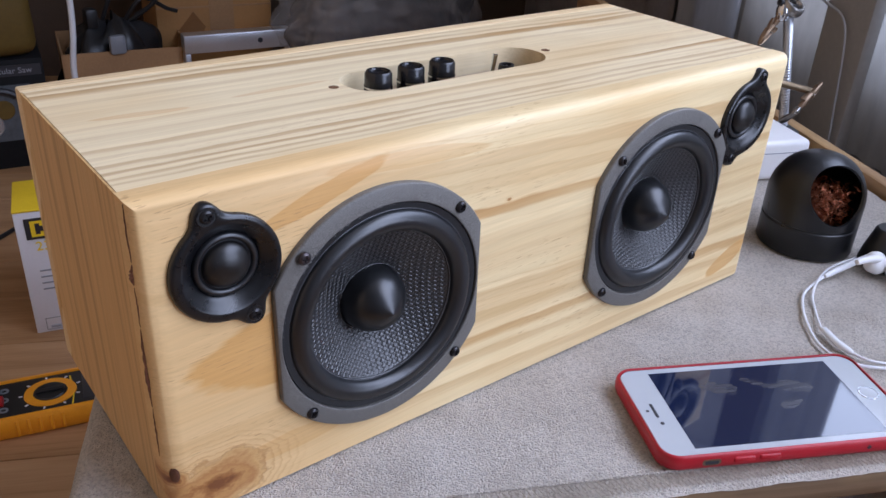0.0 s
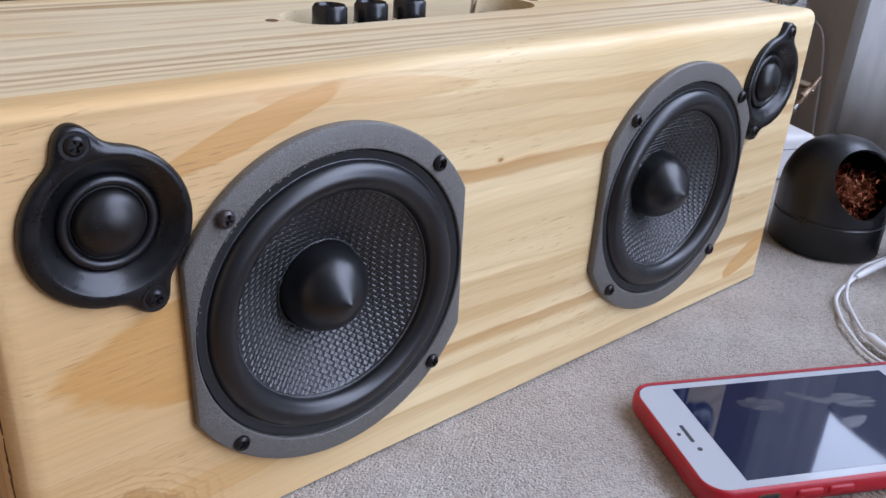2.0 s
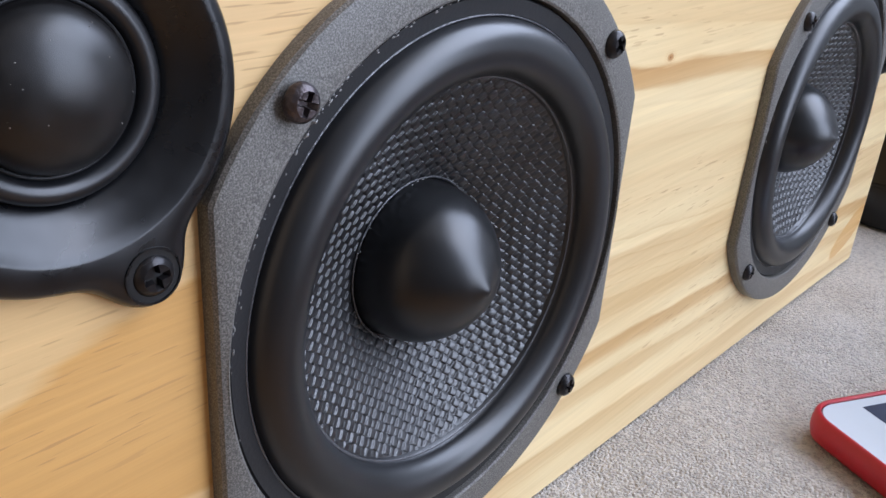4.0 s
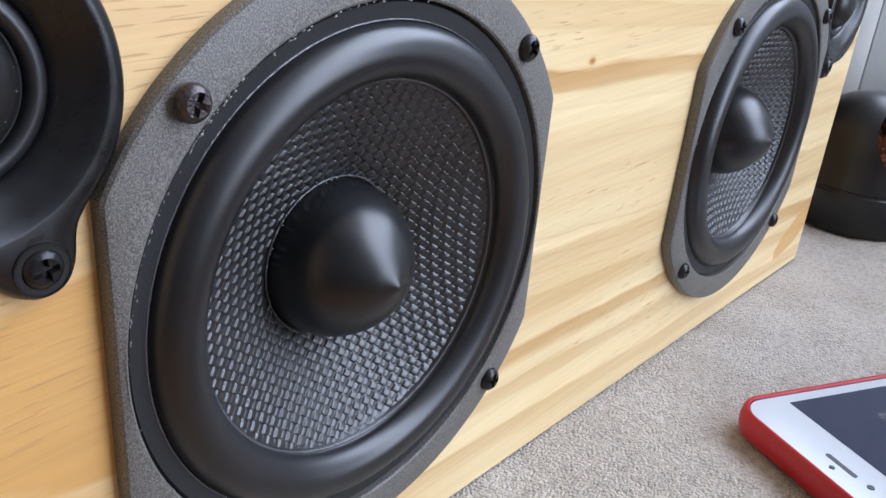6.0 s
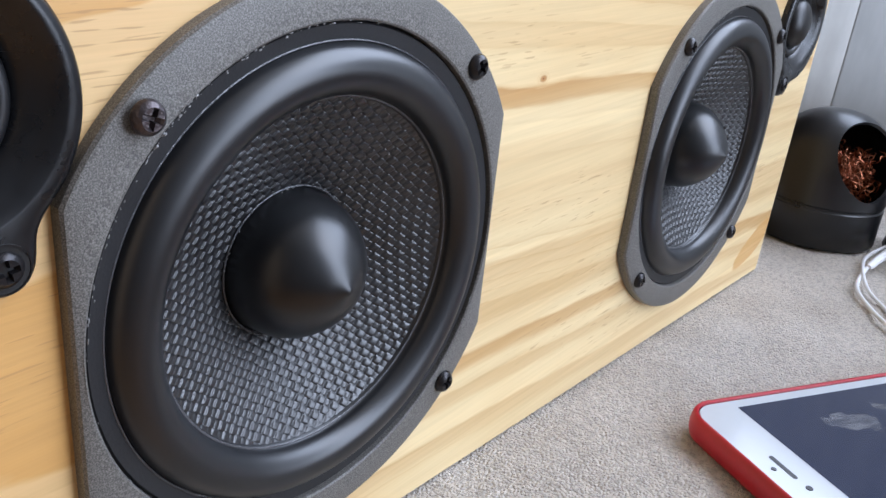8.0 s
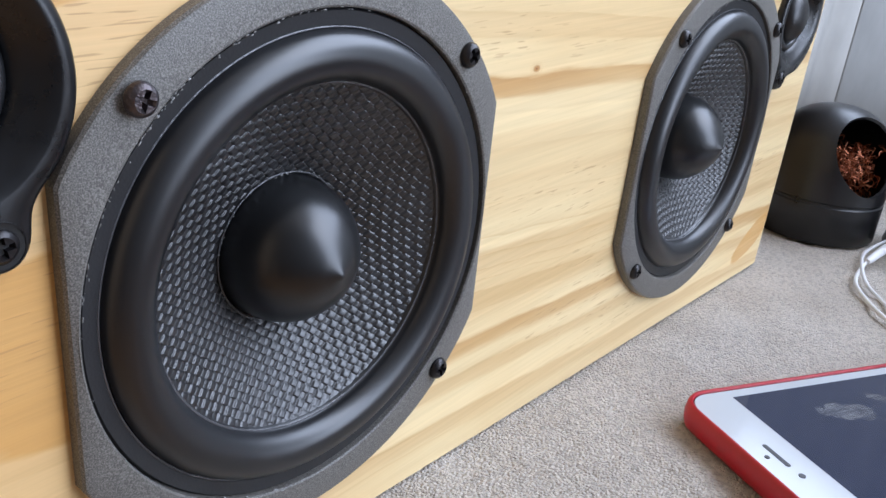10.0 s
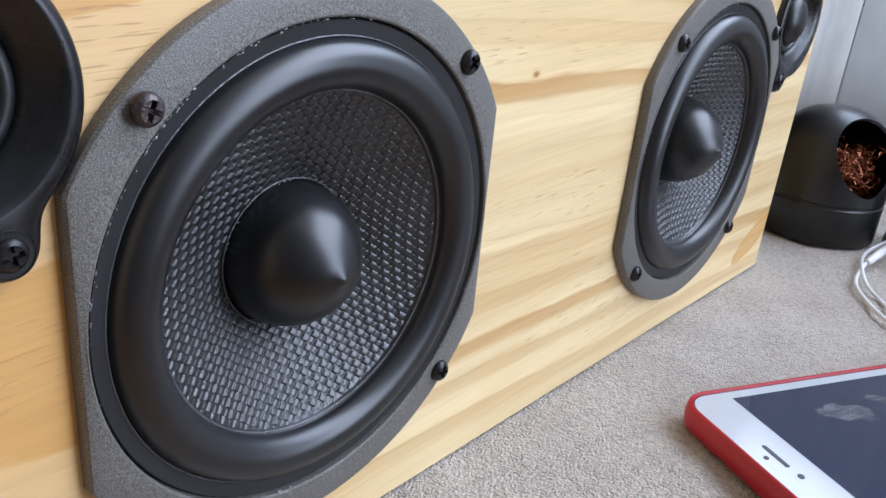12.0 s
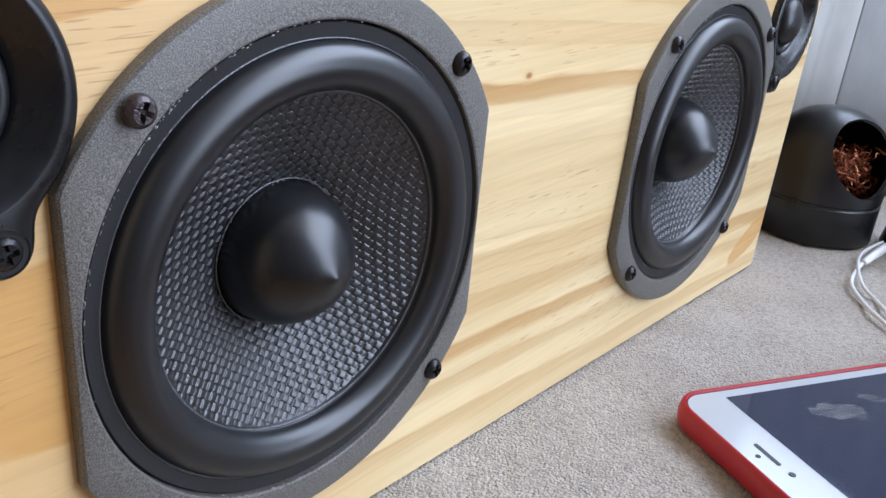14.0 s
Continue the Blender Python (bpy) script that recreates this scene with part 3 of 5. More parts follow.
part("sealing_bead", sweep([(-0.013, 0.215, 0.186), (-0.020, 0.06, 0.187), (-0.024, -0.01, 0.182), (-0.024, -0.060, 0.160), (-0.022, -0.080, 0.05), (-0.020, -0.084, 0.006)], [0.0042 - 0.0028 * min(1, i / 22) for i in range(41)], 8), PALE_FILM, leaf, "wrinkled clear sealing bead")
sheer = thing("sheer_curtain", tp(P1 - 0.030, 0.52, -0.13), "pale blue-grey sheer curtain drawn aside at the window", "curtain", turn=ROOM)
part("curtain_cloth", leaf_sheet(-0.010, 0.108, 0.0, 1.80, 0.0, 2.5, 0.006, 0.7), SHEER, sheer, smooth=80)
# known from the screen's reflection; its unseen width is added to block low daylight
blind = thing("window_blind", tp(P1 - 0.026, 0.512, -0.02), "dim grey cloth blind half up the window, widened to block low daylight", "window blind", turn=ROOM)
def blind_top(q):
    """Height of the slack top edge of the blind above its foot."""
    return 0.466 + 0.006 * math.sin(q * 9)


part("blind_cloth", sheet(lambda u, v: (0.004 * math.sin(u * 25), -0.88 + 0.88 * u, blind_top(-0.88 + 0.88 * u) * v), 90, 8), backlit("grey_blind_cloth", (0.36, 0.355, 0.34), (0.135, 0.135, 0.13), 0.5), blind)
part("blind_cord", sweep([(0.004 * math.sin(25 * k / 30), -0.88 + 0.88 * k / 30, blind_top(-0.88 + 0.88 * k / 30)) for k in range(31)], 0.003, 8, smooth_steps=0), FRAME_GREY, blind, "thin grey cord along the blind")
film = thing("plastic_curtain", tp(P1 - 0.05, 1.04, FLOOR), "pale translucent plastic sheet hanging by the wall", "plastic sheet", turn=ROOM)
part("film_sheet", leaf_sheet(-0.095, 0.10, 0.0, 2.0, 0.0, 1.5, 0.010, 0.4), backlit("hanging_film", (0.62, 0.64, 0.67), (0.30, 0.32, 0.35), 0.5), film)
drape = thing("dark_drape", tp(P1 - 0.06, 1.62, FLOOR), "dark grey-brown drape hanging to the floor", "curtain", turn=ROOM)
part("drape_cloth", leaf_sheet(-0.46, 0.46, 0.0, 1.95, 0.0, 8, 0.016, 1.2), plain("dark_drape_cloth", (0.17, 0.15, 0.145), 0.9, scale=200, vary=0.2), drape)

# ---- table with its cloth ----
TP0, TP1, TQ0, TQ1 = -0.138, 0.446, -0.062, 0.44
table = thing("low_table", tp((TP0 + TP1) / 2, (TQ0 + TQ1) / 2, FLOOR), "low brown wooden table under a beige cloth", "table", turn=ROOM)
tw, td, th = (TP1 - TP0) / 2, (TQ1 - TQ0) / 2, -FLOOR - 0.003
part("tabletop", box_bm(-tw + 0.006, tw, -td + 0.002, td, th - 0.016, th, 0.002), TABLE_WOOD, table)
for sx in (-1, 1):
    for sy in (-1, 1):
        part("leg", box_bm(sx * (tw - 0.045) - 0.02, sx * (tw - 0.045) + 0.02, sy * (td - 0.07) - 0.02, sy * (td - 0.07) + 0.02, 0, th - 0.016, 0.003), TABLE_WOOD, table)
part("apron", box_bm(-tw + 0.07, tw - 0.07, -td + 0.068, -td + 0.082, th - 0.07, th - 0.016, 0.002), TABLE_WOOD, table)
sill = thing("wooden_sill", tp(TP1 + 0.009, 0.25, FLOOR), "plain brown wooden board edge beside the cloth-covered table", "sill", kind="structure", turn=ROOM)
part("board", box_bm(0.0, 0.014, -0.50, 0.75, 0.0, -FLOOR + 0.008, 0.002), RAIL_WOOD, sill)
part("ledge", box_bm(0.016, P1 - TP1 - 0.012, -0.50, 0.75, 0.0, -FLOOR - 0.130, 0.003), plain("dark_ledge", (0.13, 0.12, 0.115), 0.7, scale=150), sill)


def cloth_point(u, v):
    p, q = TP0 - 0.012 + (TP1 + 0.012 - TP0 + 0.004) * u, TQ0 + (TQ1 - TQ0) * v
    z = 0.0009 * noise.noise(Vector((p * 45, q * 45, 1.0))) + 0.0006 * noise.noise(Vector((p * 160, q * 160, 5.0)))
    fold = math.exp(-((q + 0.25 * p - 0.145) / 0.006) ** 2) * max(0, min(1, (p - 0.25) / 0.05))
    z += 0.0022 * fold
    over = max(0.0, TP0 + 0.004 - p)
    if over > 0:
        a = min(over / 0.010, 1.0) * math.pi / 2
        p, z = TP0 + 0.004 - 0.008 * math.sin(a), z - 0.010 * (1 - math.cos(a)) - max(0.0, over - 0.010) * 1.6
    if v < 0.006:
        z -= 0.0012
    return tp(p, q, z - 0.0008)


cloth = thing("table_cloth", tp(0.15, 0.19), "beige-grey terry towel cloth spread flat on the table", "cloth")
part("cloth_sheet", sheet(lambda u, v: cloth_point(u, v) - Vector(tp(0.15, 0.19)), 300, 250), TERRY, cloth, smooth=80)
THREAD = plain("pale_thread", (0.60, 0.545, 0.475), 0.9, spec=0.1, scale=900, vary=0.15)
HEM_N = 400
for q0, q1 in ((0.0035, 0.0075), (0.0080, 0.0120)):
    part("hem", sweep([tp(TP0 + 0.004 + (TP1 - TP0 - 0.008) * i / HEM_N, TQ0 + (q0 if i % 2 else q1), 0.0006) - tp(0.15, 0.19) for i in range(HEM_N + 1)], 0.00040, 5, smooth_steps=0), THREAD, cloth, "zigzag stitched hem of the cloth")
part("hem_seam", sweep([tp(TP0 + 0.002 + (TP1 - TP0 - 0.004) * i / 40, TQ0 + 0.0140, 0.0001) - tp(0.15, 0.19) for i in range(41)], 0.0006, 6, smooth_steps=0), TERRY, cloth, "raised seam beside the hem")

# ---- loudspeaker cabinet ----
CX, CY, W, H, D = 0.0955, 0.078, 0.3995, 0.150, 0.1525
FRONT = -0.0025
cab = thing("speaker_cabinet", (CX, CY, 0.0), "varnished pine loudspeaker box with rounded front edges on the cloth", "speaker cabinet")
X0, X1, Y0, Y1 = -W / 2, W / 2, FRONT - CY, FRONT - CY + D
FT, BT = 0.0155, 0.010


def front_panel():
    """A board with rounded front edges and a round cut-out for each driver."""
    bm = box_bm(X0, X1, Y0, Y0 + FT, 0.0005, H)
    sel = [e for e in bm.edges if all(abs(v.co.y - Y0) < 1e-6 for v in e.verts) and not all(v.co.z < 0.001 for v in e.verts)]
    bmesh.ops.bevel(bm, geom=sel, offset=0.0085, segments=7, profile=0.5, affect="EDGES")
    rims = []
    for y, sgn in ((Y0, -1), (Y0 + FT, 1)):
        face = max((f for f in bm.faces if abs(f.calc_center_median().y - y) < 1e-5), key=lambda f: f.calc_area())
        eds = list(face.edges)
        bmesh.ops.delete(bm, geom=[face], context="FACES_ONLY")
        rings = []
        for cx, cz, cr in ((0.0, 0.075, 0.0525), (0.1865, 0.075, 0.0525), (-0.0712, 0.1178, 0.0165), (0.2557, 0.1182, 0.0165)):
            vs = [bm.verts.new((cx - CX + cr * math.cos(2 * math.pi * k / 72), y, cz + cr * math.sin(2 * math.pi * k / 72))) for k in range(72)]
            eds += [bm.edges.new((vs[k], vs[(k + 1) % 72])) for k in range(72)]
            rings.append(vs)
        bmesh.ops.triangle_fill(bm, use_beauty=True, use_dissolve=False, edges=eds)
        rims.append(rings)
    for ra, rb_ in zip(*rims):
        for k in range(72):
            bm.faces.new((ra[k], ra[(k + 1) % 72], rb_[(k + 1) % 72], rb_[k]))
    return bm


part("front_panel", front_panel(), PINE_FRONT, cab, "knotty pine front board", smooth=50)
SLOT_X, SLOT_Y, SLOT_L, SLOT_R = 0.0950 - CX, 0.0780 - CY, 0.130, 0.0165
slot = [(x + SLOT_X, y + SLOT_Y) for x, y in rounded_rect(SLOT_L, SLOT_R * 2, SLOT_R - 0.0001, 14)]
HOLES = ((0.024 - CX, SLOT_Y), (0.166 - CX, SLOT_Y))
g = 0.0004
part("top_panel", hole_plate([(X0 + 0.0012, Y0 + FT + g), (X1 - 0.0012, Y0 + FT + g), (X1 - 0.0012, Y1 - BT - g), (X0 + 0.0012, Y1 - BT - g)], slot, H - 0.0125, H - 0.0002), PINE_TOP, cab, "striped pine top board with a routed slot", smooth=30)
part("slot_rim", hole_plate([(x * 1.0 + 0, y) for x, y in [(sx + (0.0008 if sx > SLOT_X else -0.0008), sy + (0.0008 if sy > SLOT_Y else -0.0008)) for sx, sy in slot]], slot, H - 0.0215, H - 0.0126), CUT_WOOD, cab, "pale routed slot wall")
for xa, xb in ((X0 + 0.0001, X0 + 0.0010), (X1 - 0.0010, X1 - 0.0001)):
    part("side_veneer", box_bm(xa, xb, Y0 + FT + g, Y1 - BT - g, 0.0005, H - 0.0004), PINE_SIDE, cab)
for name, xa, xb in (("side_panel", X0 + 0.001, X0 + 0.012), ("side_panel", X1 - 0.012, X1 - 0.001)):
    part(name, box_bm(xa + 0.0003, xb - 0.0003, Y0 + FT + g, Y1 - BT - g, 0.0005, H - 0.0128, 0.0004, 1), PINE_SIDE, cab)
part("back_panel", box_bm(X0, X1, Y1 - BT, Y1, 0.0005, H, 0.0012), PINE_EDGE, cab)
part("bottom_panel", box_bm(X0 + 0.012, X1 - 0.012, Y0 + FT + g, Y1 - BT - g, 0.0008, 0.012), PINE_TOP, cab)
part("control_plate", box_bm(SLOT_X - SLOT_L / 2 - 0.004, SLOT_X + SLOT_L / 2 + 0.004, SLOT_Y - SLOT_R - 0.004, SLOT_Y + SLOT_R + 0.004, H - 0.0240, H - 0.0217), BLACK_PLASTIC, cab, "black control plate down in the slot")
for hx, hy in HOLES:
    part("screw_hole", lathe([(0.0, 0.0001), (0.0012, 0.00012), (0.0021, 0.0001), (0.0026, -0.0001)], 20, "z"), plain("bored_hole", (0.16, 0.075, 0.03), 0.8, scale=600), cab, "small bored screw hole", at=(hx, hy, H))
# dark resin gash and bark pocket along the front board's edge
gash = plain("bark_pocket", (0.10, 0.035, 0.014), 0.7, scale=700, vary=0.5, relief=0.0004)
for z0, z1, w in ((0.116, 0.125, 0.0016), (0.060, 0.097, 0.0013), (0.126, 0.149, 0.0004), (0.098, 0.115, 0.0003), (0.034, 0.059, 0.0004)):
    pts = [(X0 + 0.0001, 0.0046 - CY + 0.0010 * noise.noise(Vector((k * 0.6, z0 * 50, 0))), z0 + (z1 - z0) * k / 8) for k in range(9)]
    part("bark_gash", sweep(pts, [w * math.sin(math.pi * (i + 1) / 66) * (0.75 + 0.5 * noise.noise(Vector((i * 0.21, z0 * 90, 3)))) + 0.00015 for i in range(65)], 6, flat=0.4), gash, cab, "dark bark pocket in the wood")
part("knot_hole", lathe([(0.0, -0.0004), (0.0018, -0.0006), (0.0028, 0.0000), (0.0032, 0.0006)], 16), gash, cab, "dark open knot", at=Matrix.Translation((X0 + 0.0034, Y0 + 0.0020, 0.026)) @ Matrix.Rotation(radians(-38), 4, "Z") @ Matrix.Diagonal((0.8, 1, 1.6, 1)))

KNOB_Z = H + 0.0042
kn_body = to_mesh("knob_body", lathe([(0.0, KNOB_Z - 0.0008), (0.0046, KNOB_Z - 0.0008), (0.0050, KNOB_Z), (0.0062, KNOB_Z), (0.0070, KNOB_Z - 0.0010), (0.0071, KNOB_Z - 0.0072), (0.0068, KNOB_Z - 0.0074)], 40, "z"), KNOB)
kn_ring = to_mesh("knob_ring", lathe([(0.0069, KNOB_Z - 0.0074), (0.0074, KNOB_Z - 0.0074), (0.0074, KNOB_Z - 0.0083), (0.0069, KNOB_Z - 0.0083)], 40, "z", True), CHROME)
kn_skirt = to_mesh("knob_skirt", lathe([(0.0068, KNOB_Z - 0.0083), (0.0073, KNOB_Z - 0.0085), (0.0073, H - 0.0212), (0.0, H - 0.0212)], 40, "z"), KNOB)
kn_rim = to_mesh("knob_rim", lathe([(0.0047, KNOB_Z - 0.0004), (0.0050, KNOB_Z + 0.0002), (0.0061, KNOB_Z + 0.0002), (0.0064, KNOB_Z - 0.0004)], 40, "z", True), plain("dark_rim", (0.05, 0.05, 0.052), 0.18, 0.8, scale=300))
for x in (0.0500, 0.0702, 0.0904):
    k = thing("control_knob", (x, 0.0780, 0.0), "black control knob with chrome rings in the slot", "knob", "control knobs")
    share("knob_body", kn_body, k, (0, 0, 0))
    share("chrome_ring", kn_ring, k, (0, 0, 0), "thin chrome ring")
    share("knob_rim", kn_rim, k, (0, 0, 0), "dark polished top rim")
    share("skirt", kn_skirt, k, (0, 0, 0))
tog = thing("toggle_switch", (0.1235, 0.0770, H - 0.0217), "chrome toggle switch standing in the slot", "switch")
part("bushing", lathe([(0.0, 0.006), (0.0028, 0.006), (0.0030, 0.0), (0.0045, 0.0), (0.0045, 0.002), (0.0030, 0.0022)][::-1], 20, "z"), STEEL, tog)
part("lever", sweep([(0, 0, 0.004), (0.0015, 0.0, 0.014), (0.0032, 0.0, 0.0245)], [0.0010, 0.0011, 0.0012, 0.0013, 0.0015], 12, smooth_steps=2), CHROME, tog)
jack = thing("power_jack", (0.1375, 0.0790, H - 0.0217), "round black power socket with steel nut in the slot", "socket")
part("nut", lathe([(0.0, 0.013), (0.0026, 0.013), (0.0030, 0.017), (0.0042, 0.017), (0.0046, 0.015), (0.0046, 0.0)], 24, "z"), BLACK_PLASTIC, jack)
part("pin", lathe([(0.0, 0.0165), (0.0010, 0.0160), (0.0011, 0.0131)], 12, "z"), STEEL, jack)


# ---- drivers ----
def screw_meshes():
    r, h = 0.0029, 0.0021
    bm = bmesh.new()
    prof = [(r * 0.93, 0.0), (r, 0.0005), (r * 0.97, 0.0011), (r * 0.84, 0.0017), (r * 0.64, h)]
    n = 24
    rows = [[bm.verts.new((rr * math.cos(2 * math.pi * i / n), -y, rr * math.sin(2 * math.pi * i / n))) for i in range(n)] for rr, y in prof]
    for a, b in zip(rows, rows[1:]):
        for i in range(n):
            bm.faces.new((a[i], a[(i + 1) % n], b[(i + 1) % n], b[i]))
    bm.faces.new(rows[0])
    w, l = 0.00050, 0.0018
    cross = [(w, w), (w, l), (-w, l), (-w, w), (-l, w), (-l, -w), (-w, -w), (-w, -l), (w, -l), (w, -w), (l, -w), (l, w)]
    top = [bm.verts.new((x, -h, z)) for x, z in cross]
    low = [bm.verts.new((x * 0.55, -h + 0.0013, z * 0.55)) for x, z in cross]
    eds = [bm.edges.new((top[i], top[(i + 1) % 12])) for i in range(12)] + [e for e in bm.edges if all(v in rows[-1] for v in e.verts)]
    bmesh.ops.triangle_fill(bm, use_beauty=True, use_dissolve=False, edges=eds)
    for i in range(12):
        j = (i + 1) % 12
        bm.faces.new((top[i], top[j], low[j], low[i]))
    bm.faces.new(low)
    return bm


SCREW_ME = to_mesh("screw", screw_meshes(), SCREW, 30)
SCREW_WORN_ME = to_mesh("screw_worn", screw_meshes(), SCREW_WORN, 30)

RF, XF = 0.0602, 0.0534


def flange_outline(r, xf, n=144):
    """A circle cut flat on two sides."""
    pts = []
    for i in range(n):
        a = 2 * math.pi * i / n
        x, z = r * math.cos(a), r * math.sin(a)
        k = min(1.0, xf / max(abs(x), 1e-9))
        pts.append((x * k, z) if abs(x) > xf else (x, z))
    return pts


def flange_bm():
    def lp(r, xf, y):
        return [(x, y, z) for x, z in flange_outline(r, xf)]

    loops = [lp(RF, XF, 0.0), lp(RF, XF, -0.0048), lp(RF - 0.0004, XF - 0.0004, -0.0055), lp(RF - 0.0011, XF - 0.0011, -0.0058), lp(0.0522, 0.09, -0.0060), lp(0.0518, 0.09, -0.0057), lp(0.0516, 0.09, -0.0010), lp(0.0516, 0.09, 0.004)]
    return loft(loops, False, False)


def cone_bm(r0, r1, y_out, y_in, px=0.00272, pz=0.00218, amp=0.00024, nr=190, na=1300):
    """Conical paper covered by a diagonal plain weave in real relief: flat floats of one tow over sunken, arched ones."""
    rr = np.linspace(r0, r1, nr)
    aa = np.linspace(0, 2 * np.pi, na, endpoint=False)
    R, A = np.meshgrid(rr, aa, indexing="ij")
    X, Z = R * np.cos(A), R * np.sin(A)
    T = (r1 - R) / (r1 - r0)
    Y = y_out + (y_in - y_out) * (T ** 0.92)
    wob = 0.00008 * np.sin(X * 700 + 1.3 * np.sin(Z * 500)) + 0.00005 * np.sin(Z * 1900 + X * 300)
    gx, gz = (X + wob) / px + Z / pz, (X + wob) / px - (Z + wob) / pz
    i, j = np.floor(gx), np.floor(gz)
    fx, fz = 2 * (gx - i - 0.5), 2 * (gz - j - 0.5)
    over = ((i + j) % 2) == 0
    weft = np.clip(1 - np.abs(fz) ** 6, 0, 1) * (1 - 0.60 * np.abs(fx) ** 2.6)
    warp = np.clip(1 - np.abs(fx) ** 6, 0, 1) * np.cos(fz * np.pi / 2) * 1.15 - 1.35
    edge = np.clip((R - r0) / 0.001, 0, 1) * np.clip((r1 - R) / 0.0016, 0, 1)
    Y = Y - amp * np.where(over, weft, warp) * edge
    me = bpy.data.meshes.new("woven_cone")
    co = np.stack([X, Y, Z], -1).reshape(-1, 3)
    a, b = np.meshgrid(np.arange(nr - 1), np.arange(na), indexing="ij")
    b2 = (b + 1) % na
    faces = np.stack([a * na + b, (a + 1) * na + b, (a + 1) * na + b2, a * na + b2], -1).reshape(-1, 4)
    me.from_pydata(co.tolist(), [], faces.tolist())
    me.materials.append(FIBRE)
    me.polygons.foreach_set("use_smooth", [True] * len(me.polygons))
    return me


def arc(r0, r1, y, height, n=14):
    c, h = (r0 + r1) / 2, (r1 - r0) / 2
    return [(c + h * math.cos(math.pi * k / n), y - height * math.sin(math.pi * k / n)) for k in range(n + 1)]


FLANGE_ME = to_mesh("flange", flange_bm(), FLANGE, 28)
GASKET_ME = to_mesh("gasket", lathe([(0.0515, 0.002), (0.0515, -0.0036), (0.0511, -0.0042), (0.0484, -0.0038), (0.0480, -0.0032), (0.0477, -0.0026)], 128), GASKET)
GLUE_ME = to_mesh("glue_ring", lathe([(0.0481 + 0.00022 * math.cos(2 * math.pi * k / 8), -0.0036 + 0.00022 * math.sin(2 * math.pi * k / 8)) for k in range(8)], 160, closed=True), SHINE)
SURROUND_ME = to_mesh("surround", lathe([(0.0483, -0.0020), (0.0481, -0.0030)] + arc(0.0378, 0.0479, -0.0028, 0.0048, 20) + [(0.0373, -0.0024), (0.0370, -0.0004)], 144), RUBBER, 60)
CONE_ME = cone_bm(0.0162, 0.0377, -0.0020, 0.0086)
EDGE_ME = to_mesh("cone_bead", lathe([(0.0376 + 0.00036 * math.cos(2 * math.pi * k / 8), -0.0025 + 0.00022 * math.sin(2 * math.pi * k / 8)) for k in range(8)], 160, closed=True), SHINE)
cap_prof = [(0.0, -0.0106), (0.0006, -0.0105), (0.0014, -0.0100)]
for k in range(1, 15):
    t = k / 14
    cap_prof.append((0.0014 + (0.0158 - 0.0014) * math.sin(t * math.pi / 2) ** 0.82, -0.0100 + 0.0168 * t ** 1.22))
CAP_ME = to_mesh("dust_cap", lathe(cap_prof + [(0.0160, 0.0076), (0.0162, 0.0100)], 96), BULLET, 60)
CAPLINE_ME = to_mesh("cap_bead", lathe([(0.0166 + 0.00016 * math.cos(2 * math.pi * k / 8), 0.0080 + 0.00016 * math.sin(2 * math.pi * k / 8)) for k in range(8)], 120, closed=True), SHINE)
BACKER_ME = to_mesh("basket", lathe([(0.0514, 0.0025), (0.046, 0.0255), (0.030, 0.0300), (0.0, 0.0300)], 64), RECESS)


def speck_bm(seed, count, radius, y, middle, spread, size=0.00019):
    """Tiny shiny crumbs of glue along a ring, thickest round the angle given."""
    bm = bmesh.new()
    r = random.Random(seed)
    for k in range(count):
        a = r.choice((r.gauss(middle, spread), r.gauss(middle, spread), r.uniform(0, 6.28), r.gauss(middle + 2.4, 0.4)))
        rr, s = r.gauss(radius, 0.0002), r.uniform(0.00006, size)
        t = bmesh.ops.create_icosphere(bm, subdivisions=1, radius=s)
        m = Matrix.Translation((rr * math.cos(a), y + r.uniform(-0.0003, 0.0006), rr * math.sin(a))) @ Matrix.Rotation(-a, 4, "Y") @ Matrix.Diagonal((1, 1, r.uniform(0.8, 3.0), 1))
        bmesh.ops.transform(bm, matrix=m, verts=t["verts"])
    return bm


def dust_bm(seed, count, radius, height, y):
    """Dust grains lying on a shallow dome."""
    bm = bmesh.new()
    r = random.Random(seed)
    for k in range(count):
        a, f = r.uniform(0, 6.28), math.sqrt(r.uniform(0.02, 0.85))
        t = bmesh.ops.create_icosphere(bm, subdivisions=1, radius=r.uniform(0.00004, 0.00011))
        bmesh.ops.translate(bm, vec=(radius * f * math.cos(a), y - height * math.sqrt(1 - f * f), radius * f * math.sin(a)), verts=t["verts"])
    return bm


CRUMB = plain("glue_crumbs", (0.24, 0.235, 0.23), 0.2, scale=900, vary=0.4)
DUST = plain("dust_grains", (0.20, 0.185, 0.17), 0.9, scale=900, vary=0.3)
CAP_CRUMB_ME = to_mesh("cap_crumbs", speck_bm(4, 60, 0.0167, 0.0076, 2.4, 0.6, 0.00016), CRUMB)
SPECK_ME = to_mesh("glue_specks", speck_bm(11, 190, 0.0517, -0.0053, 2.2, 0.55), CRUMB)


